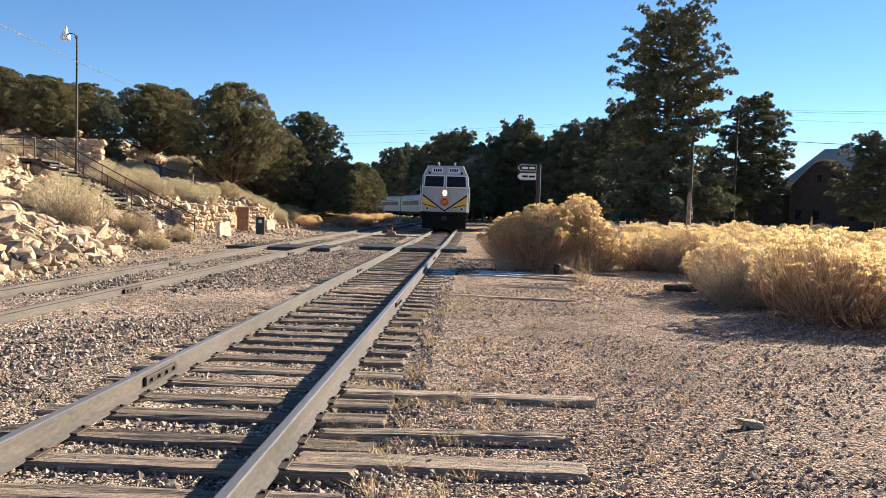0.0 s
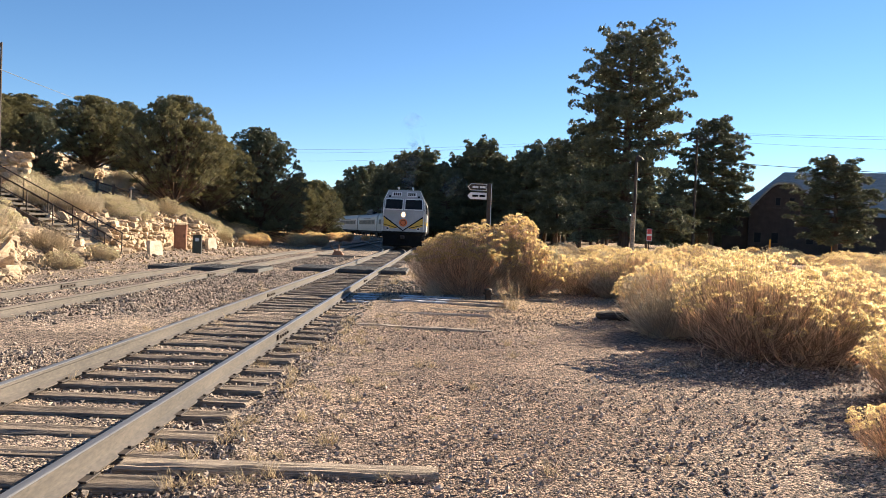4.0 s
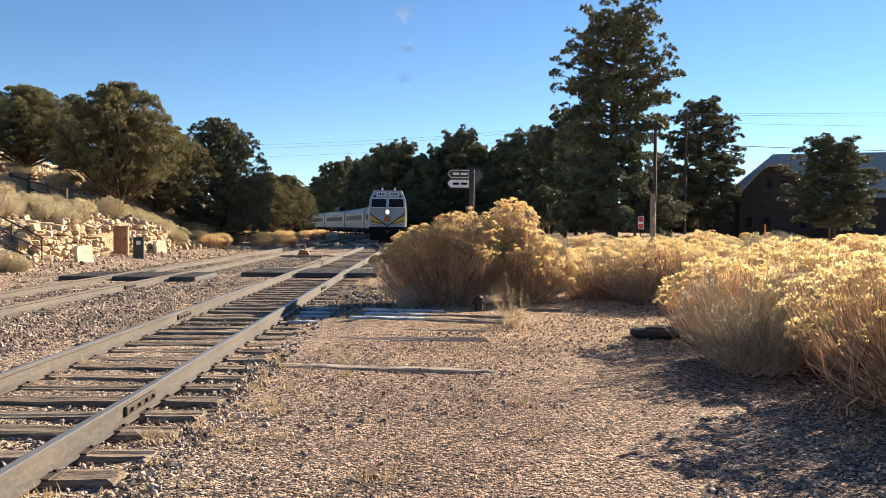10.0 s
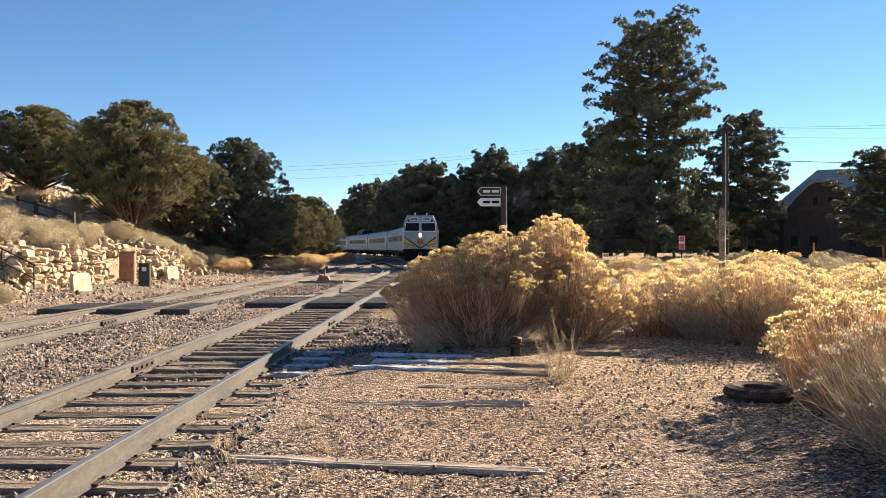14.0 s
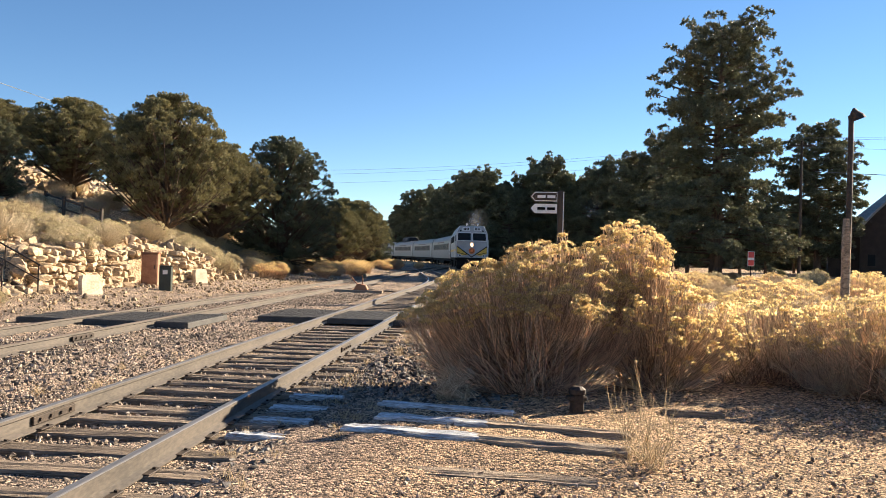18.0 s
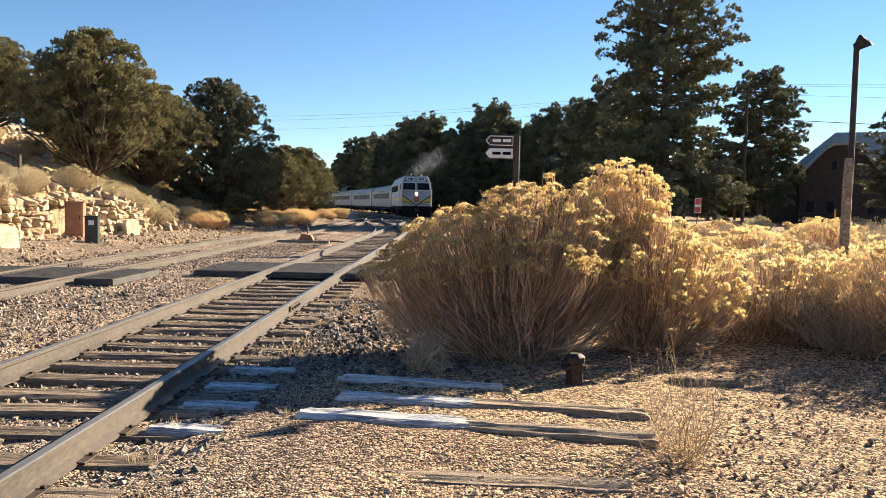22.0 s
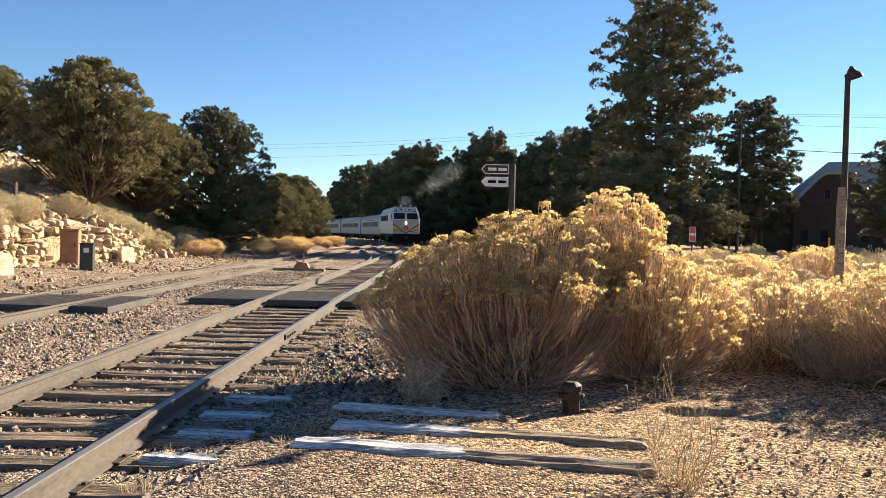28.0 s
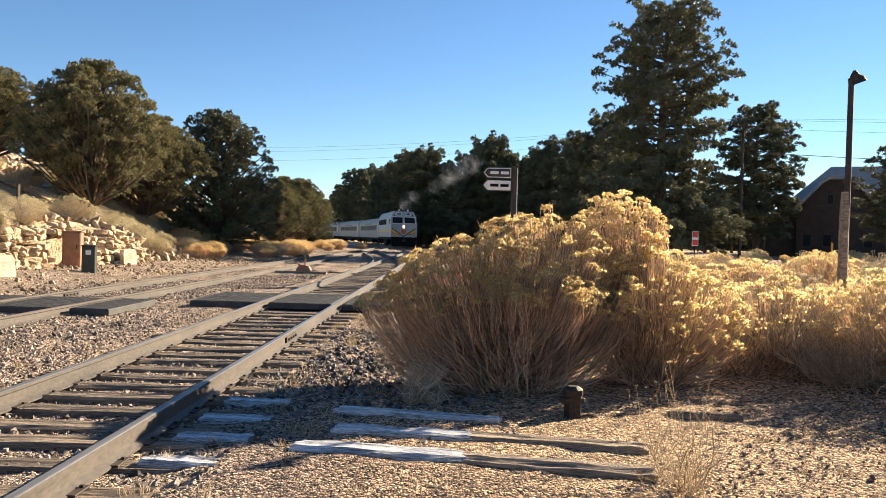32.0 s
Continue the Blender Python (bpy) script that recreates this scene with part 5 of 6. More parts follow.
# ---- signs, lamps, boxes ----
def sign_post():
    t = thing("direction_sign", pose(4.52, 42.0, -0.15), "two white arrow boards on a dark wooden post", "sign")
    part("post", box(-0.09, -0.09, 0, 0.09, 0.09, 4.1, 0.015), M_DARKWOOD, t)
    part("post_edge", box(0.095, -0.05, 1.2, 0.13, 0.05, 4.05), M_PAINTWHITE, t, "pale weathered batten")
    for z in (3.86, 3.42):
        b = part("arrow_board", prism([(-0.1, z - 0.19), (-0.1, z + 0.19), (-0.95, z + 0.19), (-1.12, z), (-0.95, z - 0.19)], "y", -0.16, -0.1), M_DARKWOOD, t, "arrow board with white border")
        part("border", prism([(-0.13, z - 0.17), (-0.13, z + 0.17), (-0.94, z + 0.17), (-1.09, z), (-0.94, z - 0.17)], "y", -0.168, -0.161), M_WHITE, b)
        if z > 3.6:
            part("field", prism([(-0.15, z - 0.14), (-0.15, z + 0.14), (-0.93, z + 0.14), (-1.05, z), (-0.93, z - 0.14)], "y", -0.176, -0.169), M_DARKWOOD, b)
        for k in range(2):
            part("lettering_bar", box(-0.85 + k * 0.36, -0.185, z - 0.05, -0.56 + k * 0.36, -0.178, z + 0.05), M_WHITE if z > 3.6 else M_BLACK, b)


sign_post()


def lamp_right():
    t = thing("lamp_post", pose(7.72, 25.25, float(height(7.7, 25.2))), "slim dark lamp post with downward shade on a timber stub", "street lamp")
    part("stub", tube([(-0.03, 0, -0.2), (-0.03, 0, 2.1), (-0.03, 0, 2.35)], [0.068, 0.064, 0.05], 10), M_PLANK, t, "weathered grey timber stub")
    part("pole", tube([(0, 0, 1.9), (0, 0, 3.85), (0.02, 0, 3.92)], [0.042, 0.038, 0.036], 10), M_RUSTY, t)
    part("shade", tube([(0.03, -0.02, 4.02), (0.03, -0.02, 3.96), (0.08, -0.02, 3.9), (0.1, -0.02, 3.85)], [0.02, 0.06, 0.09, 0.11], 14), M_RUSTY, t, "dark metal shade")
    part("shade_arm", tube([(0, 0, 3.8), (-0.02, 0, 3.9), (0.02, 0, 3.97)], 0.03, 6), M_RUSTY, t)


lamp_right()


def lamp_left():
    x, y = -16.7, 36.0
    t = thing("lamp_post", pose(x, y, 2.3), "tall thin lamp post with a pale bell shade", "street lamp")
    part("pole", tube([(0, 0, -0.2), (0, 0, 5.0), (0.0, 0, 6.4)], [0.06, 0.05, 0.04], 8), M_RUSTY, t)
    part("arm", tube([(0, 0, 6.1), (-0.1, 0, 6.45), (-0.3, 0, 6.5), (-0.5, 0, 6.45)], 0.025, 6), M_RUSTY, t)
    part("shade", tube([(-0.52, 0, 6.78), (-0.52, 0, 6.55), (-0.52, 0, 6.4), (-0.52, 0, 6.22)], [0.05, 0.09, 0.2, 0.22], 14), M_WHITE, t, "white enamel bell shade")


lamp_left()


def cabinet():
    x, y = -10.55, 41.0
    t = thing("signal_cabinet", pose(x, y, 0.04, 0, 0, 14), "rust-brown steel cabinet standing against the stone wall", "cabinet")
    b = part("body", box(-0.29, -0.24, 0, 0.29, 0.24, 1.18, 0.02), M_RUST, t)
    part("lid", box(-0.32, -0.27, 1.182, 0.32, 0.27, 1.22, 0.01), M_RUST, t)
    part("door", box(-0.25, -0.262, 0.1, 0.25, -0.243, 1.1, 0.006), M_RUST, t)
    part("handle", box(0.16, -0.29, 0.6, 0.2, -0.264, 0.75), M_RUSTY, t)


def bin_box():
    t = thing("relay_box", pose(-9.2, 39.3, float(height(-9.2, 39.3)) - 0.02, 0, 0, 14), "narrow dark green metal box beside the siding", "box")
    part("body", box(-0.2, -0.17, 0, 0.2, 0.17, 0.86, 0.015), M_GREENBOX, t)
    part("cap", box(-0.22, -0.19, 0.862, 0.22, 0.19, 0.9, 0.01), M_GREENBOX, t)
    part("plate", box(-0.08, -0.182, 0.6, 0.08, -0.172, 0.75), M_WHITE, t, "small pale plate")


cabinet()
bin_box()


def switch_stand():
    t = thing("switch_stand", pose(-3.3, 44.6, -0.16), "rusty switch stand with target lever on timbers", "switch stand")
    part("timber", box(-1.1, -0.16, -0.02, 0.9, 0.16, 0.1, 0.015), M_PLANK, t)
    part("casting", prism([(-0.3, 0.1), (0.3, 0.1), (0.2, 0.3), (-0.16, 0.36)], "y", -0.14, 0.14), M_RUST, t)
    part("spindle", tube([(0.05, 0, 0.3), (0.05, 0, 0.68)], 0.03, 8), M_RUST, t)
    part("lever", tube([(-0.15, 0, 0.3), (-0.42, 0, 0.62)], [0.03, 0.025], 6), M_RUST, t)
    part("target", box(0.05, -0.015, 0.6, 0.2, 0.015, 0.74), M_GREENBOX, t)
    part("rod", tube([(0.1, 0, 0.12), (2.0, 0.3, 0.02)], 0.025, 6), M_RUSTY, t)


switch_stand()


def stairs():
    x0, y0, z0, x1, z1 = -10.7, 33.3, -0.1, -16.7, 3.0
    n = 17
    t = thing("staircase", pose(x0, y0, z0), "dark timber steps with iron railings climbing the bank", "stairs")
    dx, dz = (x1 - x0) / n, (z1 - z0) / n
    for i in range(n):
        part("step", box(dx * (i + 1) - 0.04, -0.75, dz * (i + 1) - 0.09, dx * i, 0.75, dz * (i + 1), 0.01), M_DARKWOOD, t)
    for s in (-0.78, 0.78):
        part("stringer", prism([(0.1, -0.05), (dx * n, dz * n - 0.15), (dx * n, dz * n + 0.02), (-0.05, 0.22)], "y", s - 0.04, s + 0.04), M_DARKWOOD, t)
    part("landing", box(dx * n - 2.6, -0.8, dz * n - 0.12, dx * n, 0.8, dz * n, 0.01), M_DARKWOOD, t)
    for s in (-0.8, 0.8):
        top = [(0.15, s, 0.95), (dx * n, s, dz * n + 0.95), (dx * n - 2.6, s, dz * n + 0.95)]
        mid = [(p[0], p[1], p[2] - 0.42) for p in top]
        part("handrail", tube(top, 0.024, 6), M_RUSTY, t)
        part("mid_rail", tube(mid, 0.018, 6), M_RUSTY, t)
        for k in range(7):
            u = k / 6
            part("baluster", tube([(dx * n * u + 0.1, s, dz * n * u - 0.1), (dx * n * u + 0.1, s, dz * n * u + 0.96)], 0.022, 6), M_RUSTY, t)
        for k in (1, 2):
            part("baluster", tube([(dx * n - 1.3 * k, s, dz * n), (dx * n - 1.3 * k, s, dz * n + 0.95)], 0.022, 6), M_RUSTY, t)


stairs()


# ---- stone wall and rubble ----
def stone_meshes(seed, material, n=10):
    g = np.random.default_rng(seed)
    return [tri_mesh("stone", *block_shape(g), material) for _ in range(n)]


R9 = random.Random(9)
ROCKS = stone_meshes(90, M_ROCK)
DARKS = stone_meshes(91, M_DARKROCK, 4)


def dry_wall():
    t = thing("stone_wall", Matrix.Identity(4), "dry-laid wall of pale limestone blocks holding the bank", "stone wall", kind="structure")
    z = 0.0
    while z < 1.42:
        h = R9.uniform(0.13, 0.23)
        y = 34.6 + R9.uniform(0, 0.2)
        while y < 47.5:
            w = R9.uniform(0.14, 0.38)
            x = float(toe(y)) - 0.1 - z * 0.22
            lim = (1.3 + 0.16 * math.sin(y * 1.7) + 0.1 * math.sin(y * 4.3)) * (1 - 0.8 * max(0, (y - 44.5) / 3))
            if z < lim and not (40.2 < y < 41.9 and z < 0.95):
                m = Matrix.Translation((x + R9.uniform(-0.12, 0.1), y + w / 2, z - 0.02 + h / 2 + R9.uniform(-0.04, 0.04))) @ Euler((R9.uniform(-0.16, 0.16), R9.uniform(-0.2, 0.2), R9.uniform(-0.2, 0.2))).to_matrix().to_4x4() @ Matrix.Diagonal((0.16, w / 2 * R9.uniform(0.82, 0.98), h / 2 * R9.uniform(0.8, 1.02), 1))
                part("stone", R9.choice(ROCKS), parent=t, m=m)
            y += w
        z += h


def rubble(name, n, y0, y1, up, size, label):
    r = np.random.default_rng(int(y0 * 10))
    V, F = block_shape(r, 1, 0.12, 0.7)
    y = r.uniform(y0, y1, n)
    x = toe(y) + 0.2 - up * r.uniform(0, 1, n) ** 1.2
    s = size * np.exp(r.normal(0, 0.4, n))
    T = np.stack([x, y, height(x, y) + s * 0.2], -1)
    S = np.stack([s * r.uniform(0.8, 1.3, n), s, s * r.uniform(0.5, 0.8, n)], -1)
    W, G = scatter(V, F, rot_any(r, n), T, S)
    tagged(new(name, tri_mesh(name, W, G, M_ROCK)), label, "rubble", kind="stuff")


def boulders():
    for i in range(270):
        y = R9.uniform(15.0, 32.5)
        u = R9.random() ** 1.2
        x = float(toe(y)) - 0.1 - 3.2 * u
        s = 0.08 + 0.2 * R9.random() ** 1.7
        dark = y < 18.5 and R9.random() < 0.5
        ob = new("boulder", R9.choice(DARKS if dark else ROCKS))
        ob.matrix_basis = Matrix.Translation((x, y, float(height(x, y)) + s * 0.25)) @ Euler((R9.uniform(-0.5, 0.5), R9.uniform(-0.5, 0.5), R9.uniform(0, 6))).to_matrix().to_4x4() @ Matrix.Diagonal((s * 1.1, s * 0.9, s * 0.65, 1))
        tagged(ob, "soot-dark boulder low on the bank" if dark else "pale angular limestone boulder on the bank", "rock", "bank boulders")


dry_wall()
rubble("rubble_near", 2200, 14.5, 33, 3.6, 0.085, "broken limestone rubble covering the bank")
rubble("rubble_far", 3200, 46, 84, 3.4, 0.1, "broken limestone rubble at the foot of the bank")
rubble("hill_rubble", 2200, 33.5, 78, 15.0, 0.11, "pale limestone rubble scattered up the hillside")
rubble("bank_rubble", 1500, 27.5, 40, 9.5, 0.1, "limestone rubble on the slope beside the stairs")
boulders()


def slab(x, y, w, d, h, turn, label, tilt=-6):
    m = pose(x, y, float(height(x, y)) - 0.03, tilt, 0, turn)
    ob = new("stone_slab", bm_mesh("stone_slab", prism([(-w / 2, 0), (w / 2, 0), (w / 2 * 0.96, h * 0.85), (w / 2 * 0.7, h), (-w / 2 * 0.85, h * 0.97), (-w / 2, h * 0.7)], "y", -d / 2, d / 2), M_CONCRETE))
    ob.matrix_basis = m
    tagged(ob, label, "stone slab")


slab(-9.7, 35.3, 0.66, 0.2, 0.62, 62, "pale upright stone slab at the foot of the steps")
slab(-10.1, 44.6, 0.6, 0.25, 0.6, 60, "pale square block set into the stone wall")


def valve_post():
    t = thing("valve_post", pose(3.35, 21.28, -0.18, 0, 0, 20), "short dark iron post half hidden under the bush", "post")
    part("stem", box(-0.06, -0.06, 0, 0.06, 0.06, 0.22, 0.012), M_RUSTY, t)
    part("cap", tube([(0, 0, 0.22), (0, 0, 0.27), (0, 0, 0.3)], [0.09, 0.09, 0.05], 10), M_RUSTY, t)
    part("flange", box(-0.1, -0.05, 0.15, 0.1, 0.07, 0.2, 0.01), M_RUSTY, t)


valve_post()


def old_tyre():
    t = thing("rubber_tyre", pose(5.68, 18.3, -0.13), "old black tyre lying flat among the bushes", "tyre")
    bm = bmesh.new()
    n, k = 24, 8
    rings = [[bm.verts.new(((0.26 + 0.1 * math.cos(b)) * math.cos(a), (0.26 + 0.1 * math.cos(b)) * math.sin(a), 0.08 * math.sin(b))) for b in [2 * math.pi * j / k for j in range(k)]] for a in [2 * math.pi * i / n for i in range(n)]]
    for i in range(n):
        for j in range(k):
            bm.faces.new((rings[i][j], rings[(i + 1) % n][j], rings[(i + 1) % n][(j + 1) % k], rings[i][(j + 1) % k]))
    part("tread", bm, M_RUBBER, t)


old_tyre()
lichen = new("rock", R9.choice(ROCKS))
lichen.matrix_basis = Matrix.Translation((3.29, 7.28, -0.15)) @ Matrix.Rotation(0.4, 4, "Z") @ Matrix.Diagonal((0.085, 0.04, 0.03, 1))
tagged(lichen, "small yellowish stone lying on the gravel", "rock")


def terrace():
    t = thing("terrace_wall", Matrix.Identity(4), "low pale stone terrace wall above the stairs", "stone wall", kind="structure")
    for row in range(7):
        x = -22.5 + R9.uniform(0, 0.2)
        while x < -16.8:
            w = R9.uniform(0.25, 0.55)
            m = Matrix.Translation((x + w / 2, 38.2 + 0.12 * row + R9.uniform(-0.05, 0.05), 2.75 + row * 0.24 + R9.uniform(-0.03, 0.03))) @ Euler((R9.uniform(-0.2, 0.2), R9.uniform(-0.15, 0.15), R9.uniform(-0.2, 0.2))).to_matrix().to_4x4() @ Matrix.Diagonal((w / 2, 0.18, 0.13, 1))
            part("stone", R9.choice(ROCKS), parent=t, m=m)
            x += w
    roof = thing("shelter_roof", pose(-18.6, 40.0, 4.3, 0, 4, 0), "weathered plank roof edge above the terrace", "roof")
    for k in range(5):
        part("roof_plank", box(-1.2, -0.5 + 0.22 * k, 0.0, 1.2, -0.3 + 0.22 * k, 0.06 + 0.004 * k, 0.008), M_DARKWOOD, roof)
    for x in (-1.0, 1.0):
        part("roof_post", box(x - 0.06, -0.06, -1.6, x + 0.06, 0.06, -0.003, 0.01), M_DARKWOOD, roof)


def fence():
    t = thing("rail_fence", pose(-17.8, 46.0, 0, 0, 0, -18), "dark wooden rail fence among the junipers", "fence")
    z = [float(height(-17.8 + k * 1.1, 46.0)) for k in range(4)]
    for k in range(4):
        part("fence_post", box(k * 1.1 - 0.06, -0.06, z[k] - 0.1, k * 1.1 + 0.06, 0.06, z[k] + 0.95, 0.01), M_DARKWOOD, t)
    for h in (0.4, 0.8):
        for k in range(3):
            part("fence_rail", tube([(k * 1.1, 0, z[k] + h), (k * 1.1 + 1.1, 0, z[k + 1] + h)], 0.045, 6), M_DARKWOOD, t)


terrace()
fence()


# ---- poles, wires and the barn ----
def utility_pole(x, y, h, label):
    t = thing("utility_pole", pose(x, y, float(height(x, y)) - 0.1), label, "utility pole", "utility poles")
    part("pole", tube([(0, 0, 0), (0, 0, h)], [0.16, 0.11], 8), M_DARKWOOD, t)
    part("crossarm", box(-1.2, -0.06, h - 0.5, 1.2, 0.06, h - 0.36), M_DARKWOOD, t)
    for k in (-1.1, -0.5, 0.5, 1.1):
        part("insulator", tube([(k, 0, h - 0.36), (k, 0, h - 0.2)], 0.045, 6), M_WHITE, t)
    return t


utility_pole(29.4, 87.0, 12.9, "dark wooden utility pole with crossarm before the pines")


def wire(p, q, sag, name="power_line", r=0.01):
    pts = [tuple(Vector(p).lerp(Vector(q), k / 12) - Vector((0, 0, sag * 4 * (k / 12) * (1 - k / 12)))) for k in range(13)]
    tagged(new(name, bm_mesh(name, tube(pts, r, 4), M_WIRE)), "thin overhead line between poles", "cable", "overhead lines")


for k, (z0, z1) in enumerate(((13.2, 14.6), (13.1, 13.9), (12.3, 12.6))):
    wire((29.4 + 0.5 * k, 87, z0), (-60, 132 + k, z1), 2.0)
    wire((29.4 + 0.5 * k, 87, z0), (95, 62 + k, z1 - 1.0), 1.0)
wire((31, 88, 10.2), (75, 80, 9.4), 0.5, r=0.03)
wire((-8.2, 12.0, 5.0), (-31.8, 80.0, 12.3), 0.1, r=0.016)


def barn():
    t = thing("house", pose(44.9, 100.0, 0.3, 0, 0, -20), "dark brown timber house with grey shingled gable roof", "house")
    # front wing with a gable, main block behind it
    W, e, rd = 4.1, 5.2, 8.6
    slope = [(W + 0.55, e - 0.55), (W, e + 0.1), (2.6, e + 1.9), (1.5, rd - 0.35), (0.9, rd)]
    part("wing_wall", prism([(-W, -0.5), (W, -0.5)] + slope[1:] + [(-x, z) for x, z in slope[:0:-1]], "y", 0, 9), M_BARN, t)
    for s in (-1, 1):
        rim = [(s * x, z) for x, z in slope] + [(0, rd)]
        part("wing_roof", prism(rim + [(x, z + 0.3) for x, z in rim[::-1]], "y", -0.7, 9.0), M_SHINGLE, t, "grey shingled roof slope with a bell-cast eave")
    part("gable_board", box(-2.2, -0.06, 5.6, 2.2, -0.004, 5.8), M_DARKWOOD, t)
    part("main_wall", box(-4.4, 6.0, -0.5, 23.0, 19.0, 4.9), M_BARN, t)
    bm = bmesh.new()
    eave = [bm.verts.new(p) for p in ((-6.4, 5.0, 5.0), (24.0, 5.0, 5.0), (24.0, 20.0, 5.0), (-6.4, 20.0, 5.0))]
    ridge = [bm.verts.new(p) for p in ((0.5, 12.5, 11.2), (24.0, 12.5, 11.2))]
    for f in ((eave[0], eave[1], ridge[1], ridge[0]), (eave[1], eave[2], ridge[1]), (eave[2], eave[3], ridge[0], ridge[1]), (eave[3], eave[0], ridge[0]), eave[::-1]):
        bm.faces.new(f)
    part("main_roof", bm, M_SHINGLE, t, "grey shingled hip roof")
    part("low_wall", box(-7.2, 1.0, -0.5, -4.11, 5.9, 4.4, 0.03), M_BARN, t)
    for x, z, w, h in ((-3.0, 1.2, 0.9, 1.4), (3.0, 1.2, 0.9, 1.4), (-0.8, 5.9, 0.7, 1.1), (0.8, 5.9, 0.7, 1.1), (-1.0, 1.2, 0.9, 1.4)):
        wd = part("window", box(x - w / 2, -0.06, z, x + w / 2, -0.004, z + h), M_DARKWOOD, t)
        part("pane", box(x - w / 2 + 0.08, -0.075, z + 0.08, x + w / 2 - 0.08, -0.062, z + h - 0.08), M_GLASS, wd)
    for k in range(5):
        s = -1 if k % 2 else 1
        part("rafter_end", box(s * (2.4 + 0.7 * (k // 2)) - 0.08, -0.6, e + 1.9 - 1.1 * (k // 2), s * (2.4 + 0.7 * (k // 2)) + 0.08, -0.01, e + 2.1 - 1.1 * (k // 2)), M_DARKWOOD, t)


barn()
for px, py in ((36.5, 84.0), (42.5, 83.0)):
    b = thing("marker_post", pose(px, py, float(height(px, py))), "short orange marker post in the scrub", "post", "marker posts")
    part("tube", tube([(0, 0, 0), (0, 0, 1.75)], 0.09, 8), M_MARKER, b)
    part("base", tube([(0, 0, 0), (0, 0, 0.1)], 0.16, 8), M_BLACK, b)


def small_sign():
    t = thing("warning_sign", pose(21.65, 75.7, float(height(21.6, 75.7))), "small red and white sign on a short post", "sign")
    part("post", tube([(0, 0, 0), (0, 0, 2.2)], 0.04, 6), M_RUSTY, t)
    b = part("board", box(-0.25, -0.08, 1.35, 0.25, -0.045, 2.5, 0.01), M_WHITE, t)
    part("red_field", box(-0.21, -0.09, 2.02, 0.21, -0.082, 2.46), M_RED, b)
    part("red_field", box(-0.21, -0.09, 1.4, 0.21, -0.082, 1.82), M_RED, b)


small_sign()


def smoke_material():
    """Thin grey smoke: faint flakes, densest at the middle of a puff, torn by noise."""
    m = bpy.data.materials.new("diesel_smoke")
    m.use_nodes = True
    N, L = m.node_tree.nodes, m.node_tree.links
    d, t, s = N.new("ShaderNodeBsdfDiffuse"), N.new("ShaderNodeBsdfTransparent"), N.new("ShaderNodeMixShader")
    d2, both = N.new("ShaderNodeBsdfTranslucent"), N.new("ShaderNodeMixShader")
    d.inputs[0].default_value = d2.inputs[0].default_value = (0.23, 0.255, 0.31, 1)
    L.new(d.outputs[0], both.inputs[1]), L.new(d2.outputs[0], both.inputs[2])
    tc, ln, nz = N.new("ShaderNodeTexCoord"), N.new("ShaderNodeVectorMath"), N.new("ShaderNodeTexNoise")
    ln.operation = "LENGTH"
    nz.inputs["Scale"].default_value, nz.inputs["Detail"].default_value = 1.1, 4
    L.new(tc.outputs["Object"], ln.inputs[0]), L.new(tc.outputs["Object"], nz.inputs["Vector"])
    fade, torn, mul = N.new("ShaderNodeMapRange"), N.new("ShaderNodeMapRange"), N.new("ShaderNodeMath")
    fade.interpolation_type = "SMOOTHSTEP"
    fade.inputs[1].default_value, fade.inputs[2].default_value, fade.inputs[3].default_value, fade.inputs[4].default_value = 0.05, 1.5, 0.17, 0.0
    torn.inputs[1].default_value, torn.inputs[2].default_value = 0.36, 0.66
    mul.operation = "MULTIPLY"
    L.new(ln.outputs["Value"], fade.inputs[0]), L.new(nz.outputs[0], torn.inputs[0])
    L.new(fade.outputs[0], mul.inputs[0]), L.new(torn.outputs[0], mul.inputs[1]), L.new(mul.outputs[0], s.inputs[0])
    L.new(t.outputs[0], s.inputs[1]), L.new(both.outputs[0], s.inputs[2]), L.new(s.outputs[0], N["Material Output"].inputs[0])
    return m


M_SMOKE = smoke_material()


def smoke_puff(seed, spread):
    """A loose cloud of faint curved flakes."""
    r = np.random.default_rng(seed)
    V, F = ico(2)
    keep = V[:, 2] > 0.1
    F = F[keep[F].all(1)]
    n = 4
    T = r.normal(0, 0.25, (n, 3))
    S = r.uniform(0.8, 1.3, (n, 1)) * np.array([1, 1, 0.5])
    W, G = scatter(V * np.array([1, 1, 1]), F, rot_any(r, n), T, S)
    ob = new("smoke_puff", tri_mesh("smoke_puff", W, G, M_SMOKE, True))
    ob.scale = (spread, spread, spread)
    return tagged(ob, "thin grey diesel smoke drifting off the locomotive", "smoke", "smoke puffs", kind="stuff")


# ---- what moves ----
def front_at(t):
    """Metres along the main track of the locomotive's front."""
    return float(np.interp(t, [0, 3, 6, 9, 13, 18, 21, 24, 28, 32], [55.0, 60.6, 66.8, 73.6, 81.8, 91.0, 95.8, 100.4, 106.3, 111.5]))


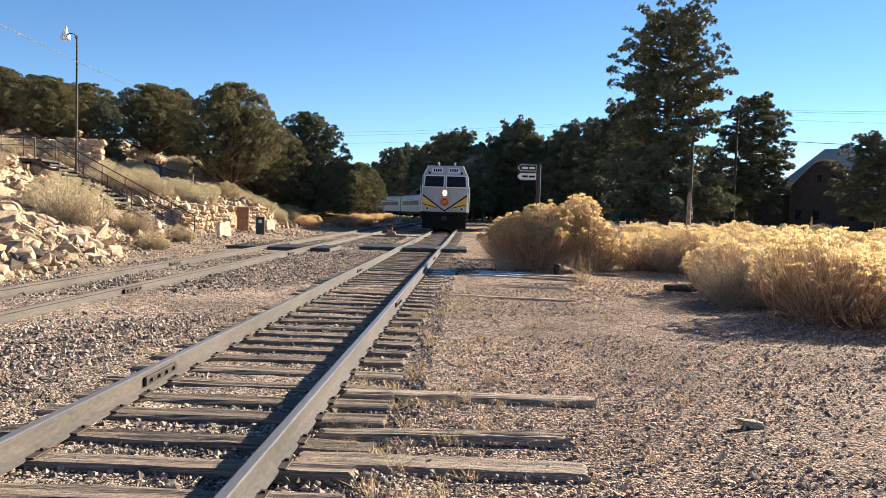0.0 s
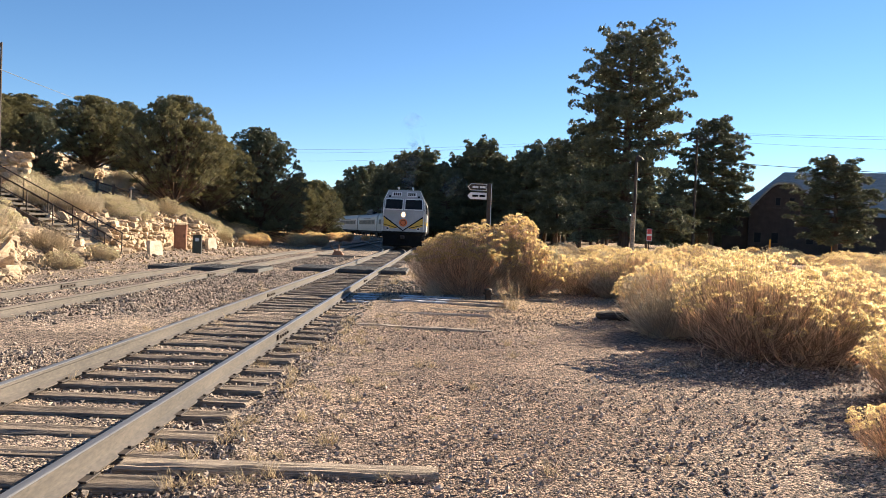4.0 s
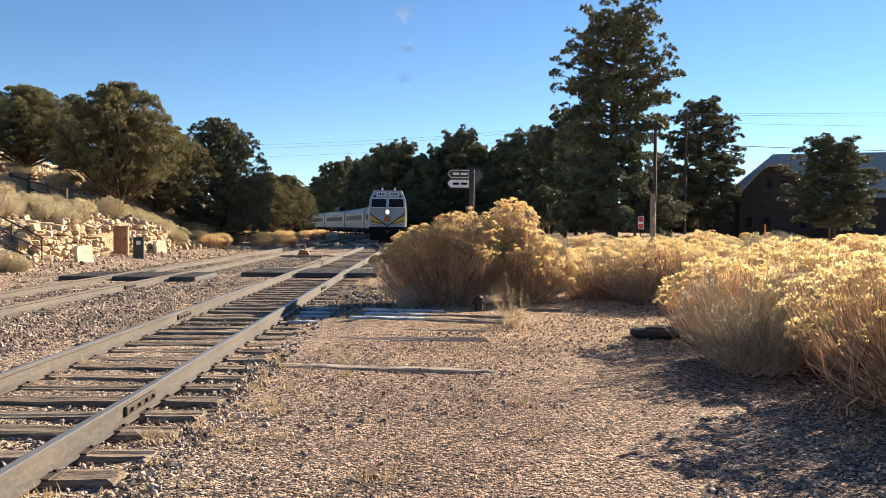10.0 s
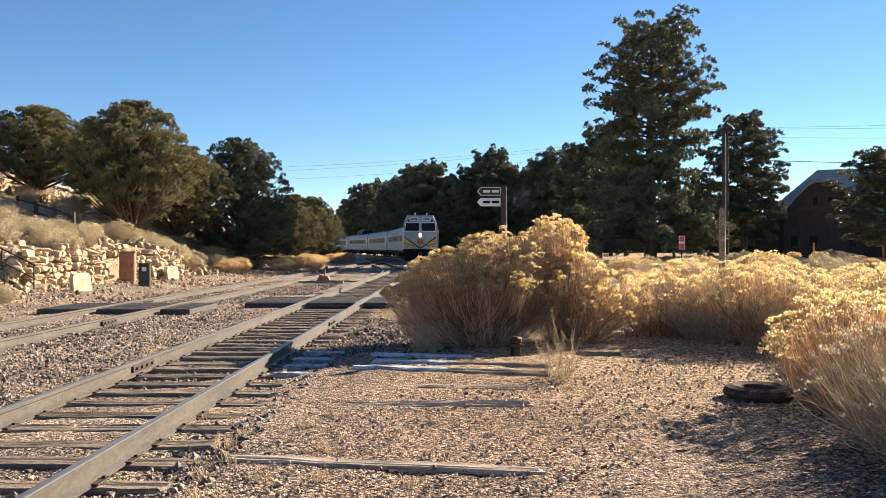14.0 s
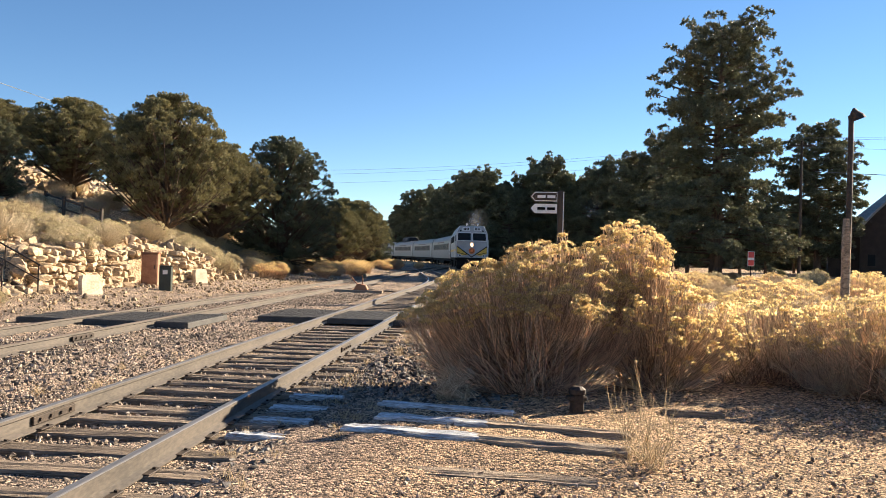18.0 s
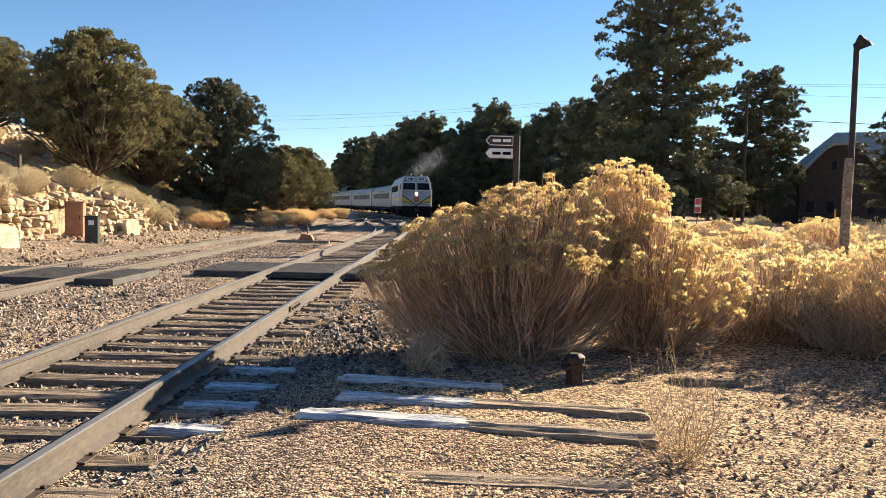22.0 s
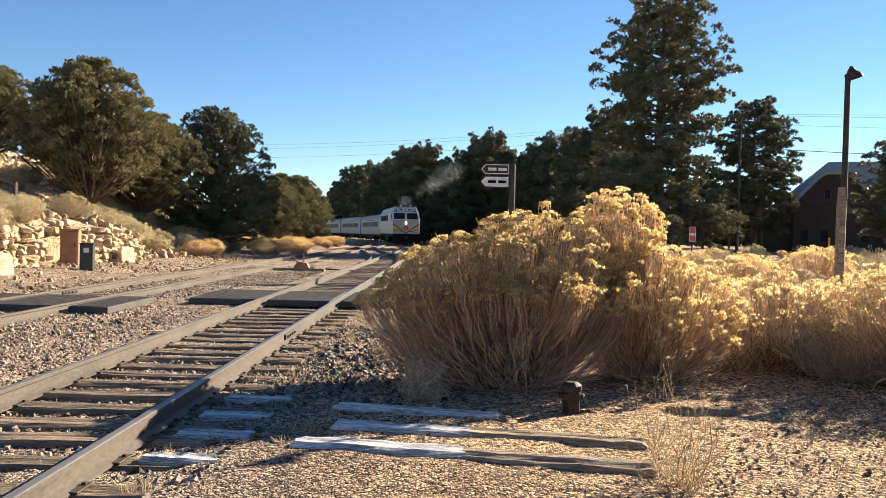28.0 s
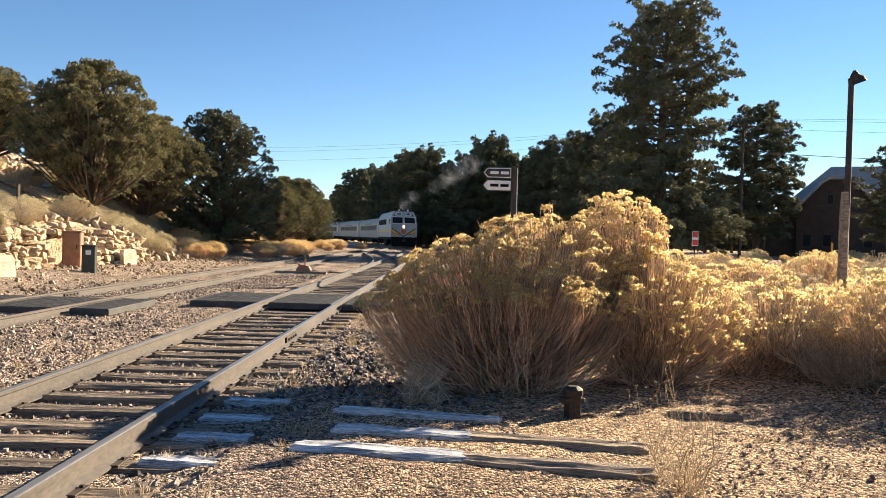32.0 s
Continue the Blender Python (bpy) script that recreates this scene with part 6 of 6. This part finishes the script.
def along(s, length, trucks):
    a, b = main_line(s + trucks), main_line(s + length - trucks)
    dx, dy, dz = b[0] - a[0], b[1] - a[1], b[2] - a[2]
    d = math.hypot(dx, dy)
    h = math.atan2(-dx, dy)
    k = trucks / d
    return pose(a[0] - dx * k, a[1] - dy * k, a[2] - dz * k, math.degrees(math.atan2(dz, d)), 0, math.degrees(h))


# start, rise, drift to the right, spread
PUFFS = [(-3.0, 0.1, 0.6, 1.5), (0.2, 0.7, 0.15, 0.9), (1.2, 0.75, 0.2, 1.0), (2.2, 0.8, 0.25, 1.0), (3.1, 0.8, 0.25, 1.1), (3.9, 0.8, 0.3, 1.1), (4.7, 0.85, 0.3, 1.0),
         (16.4, 0.3, 0.42, 1.2), (17.4, 0.3, 0.4, 1.3), (18.2, 0.3, 0.38, 1.3), (19.0, 0.28, 0.36, 1.3), (20.2, 0.28, 0.34, 1.3), (22.0, 0.2, 0.28, 1.2), (26.5, 0.25, 0.15, 0.9), (29.0, 0.2, 0.12, 0.9)]
SMOKE = [smoke_puff(300 + i, p[3]) for i, p in enumerate(PUFFS)]


def motions():
    times = [i * 0.5 for i in range(65)]
    walk(LOCO, [(t, along(front_at(t), 17.0, 3.6)) for t in times])
    for i, car in enumerate(CARS):
        s = 17.7 + i * 26.0
        walk(car, [(t, along(front_at(t) + s, 25.6, 3.4)) for t in times])
    # smoke: each puff rises from the stack, drifts to the right and hangs before the trees
    for i, (t0, rise, drift, _) in enumerate(PUFFS):
        rows = []
        stack = along(front_at(t0), 17.0, 3.6) @ Vector((0.0, 6.5, 4.9))
        for t in [j * 1.0 for j in range(33)]:
            age = max(t - t0, 0.0)
            if t < t0:
                p = along(front_at(t), 17.0, 3.6) @ Vector((0.0, 6.5, 2.6))
                rows.append((t, pose(p.x, p.y, p.z)))
            else:
                rows.append((t, pose(stack.x + drift * age, stack.y + (1.8 if t0 < 0 else 0.2) * age, stack.z + rise * age + (0.16 * age ** 2 if 0 < t0 < 6 else 0.0), 0, 0, 4 * age)))
        walk(SMOKE[i], rows)
    spin = [i * 0.3 for i in range(107)] + [32.0]
    for w in WHEELS:
        y = w.matrix_basis.translation.y
        walk(w, [(t, pose(0, y, 0.5, -math.degrees((front_at(t) - 55.0) / 0.5), 0, 0)) for t in spin])


motions()
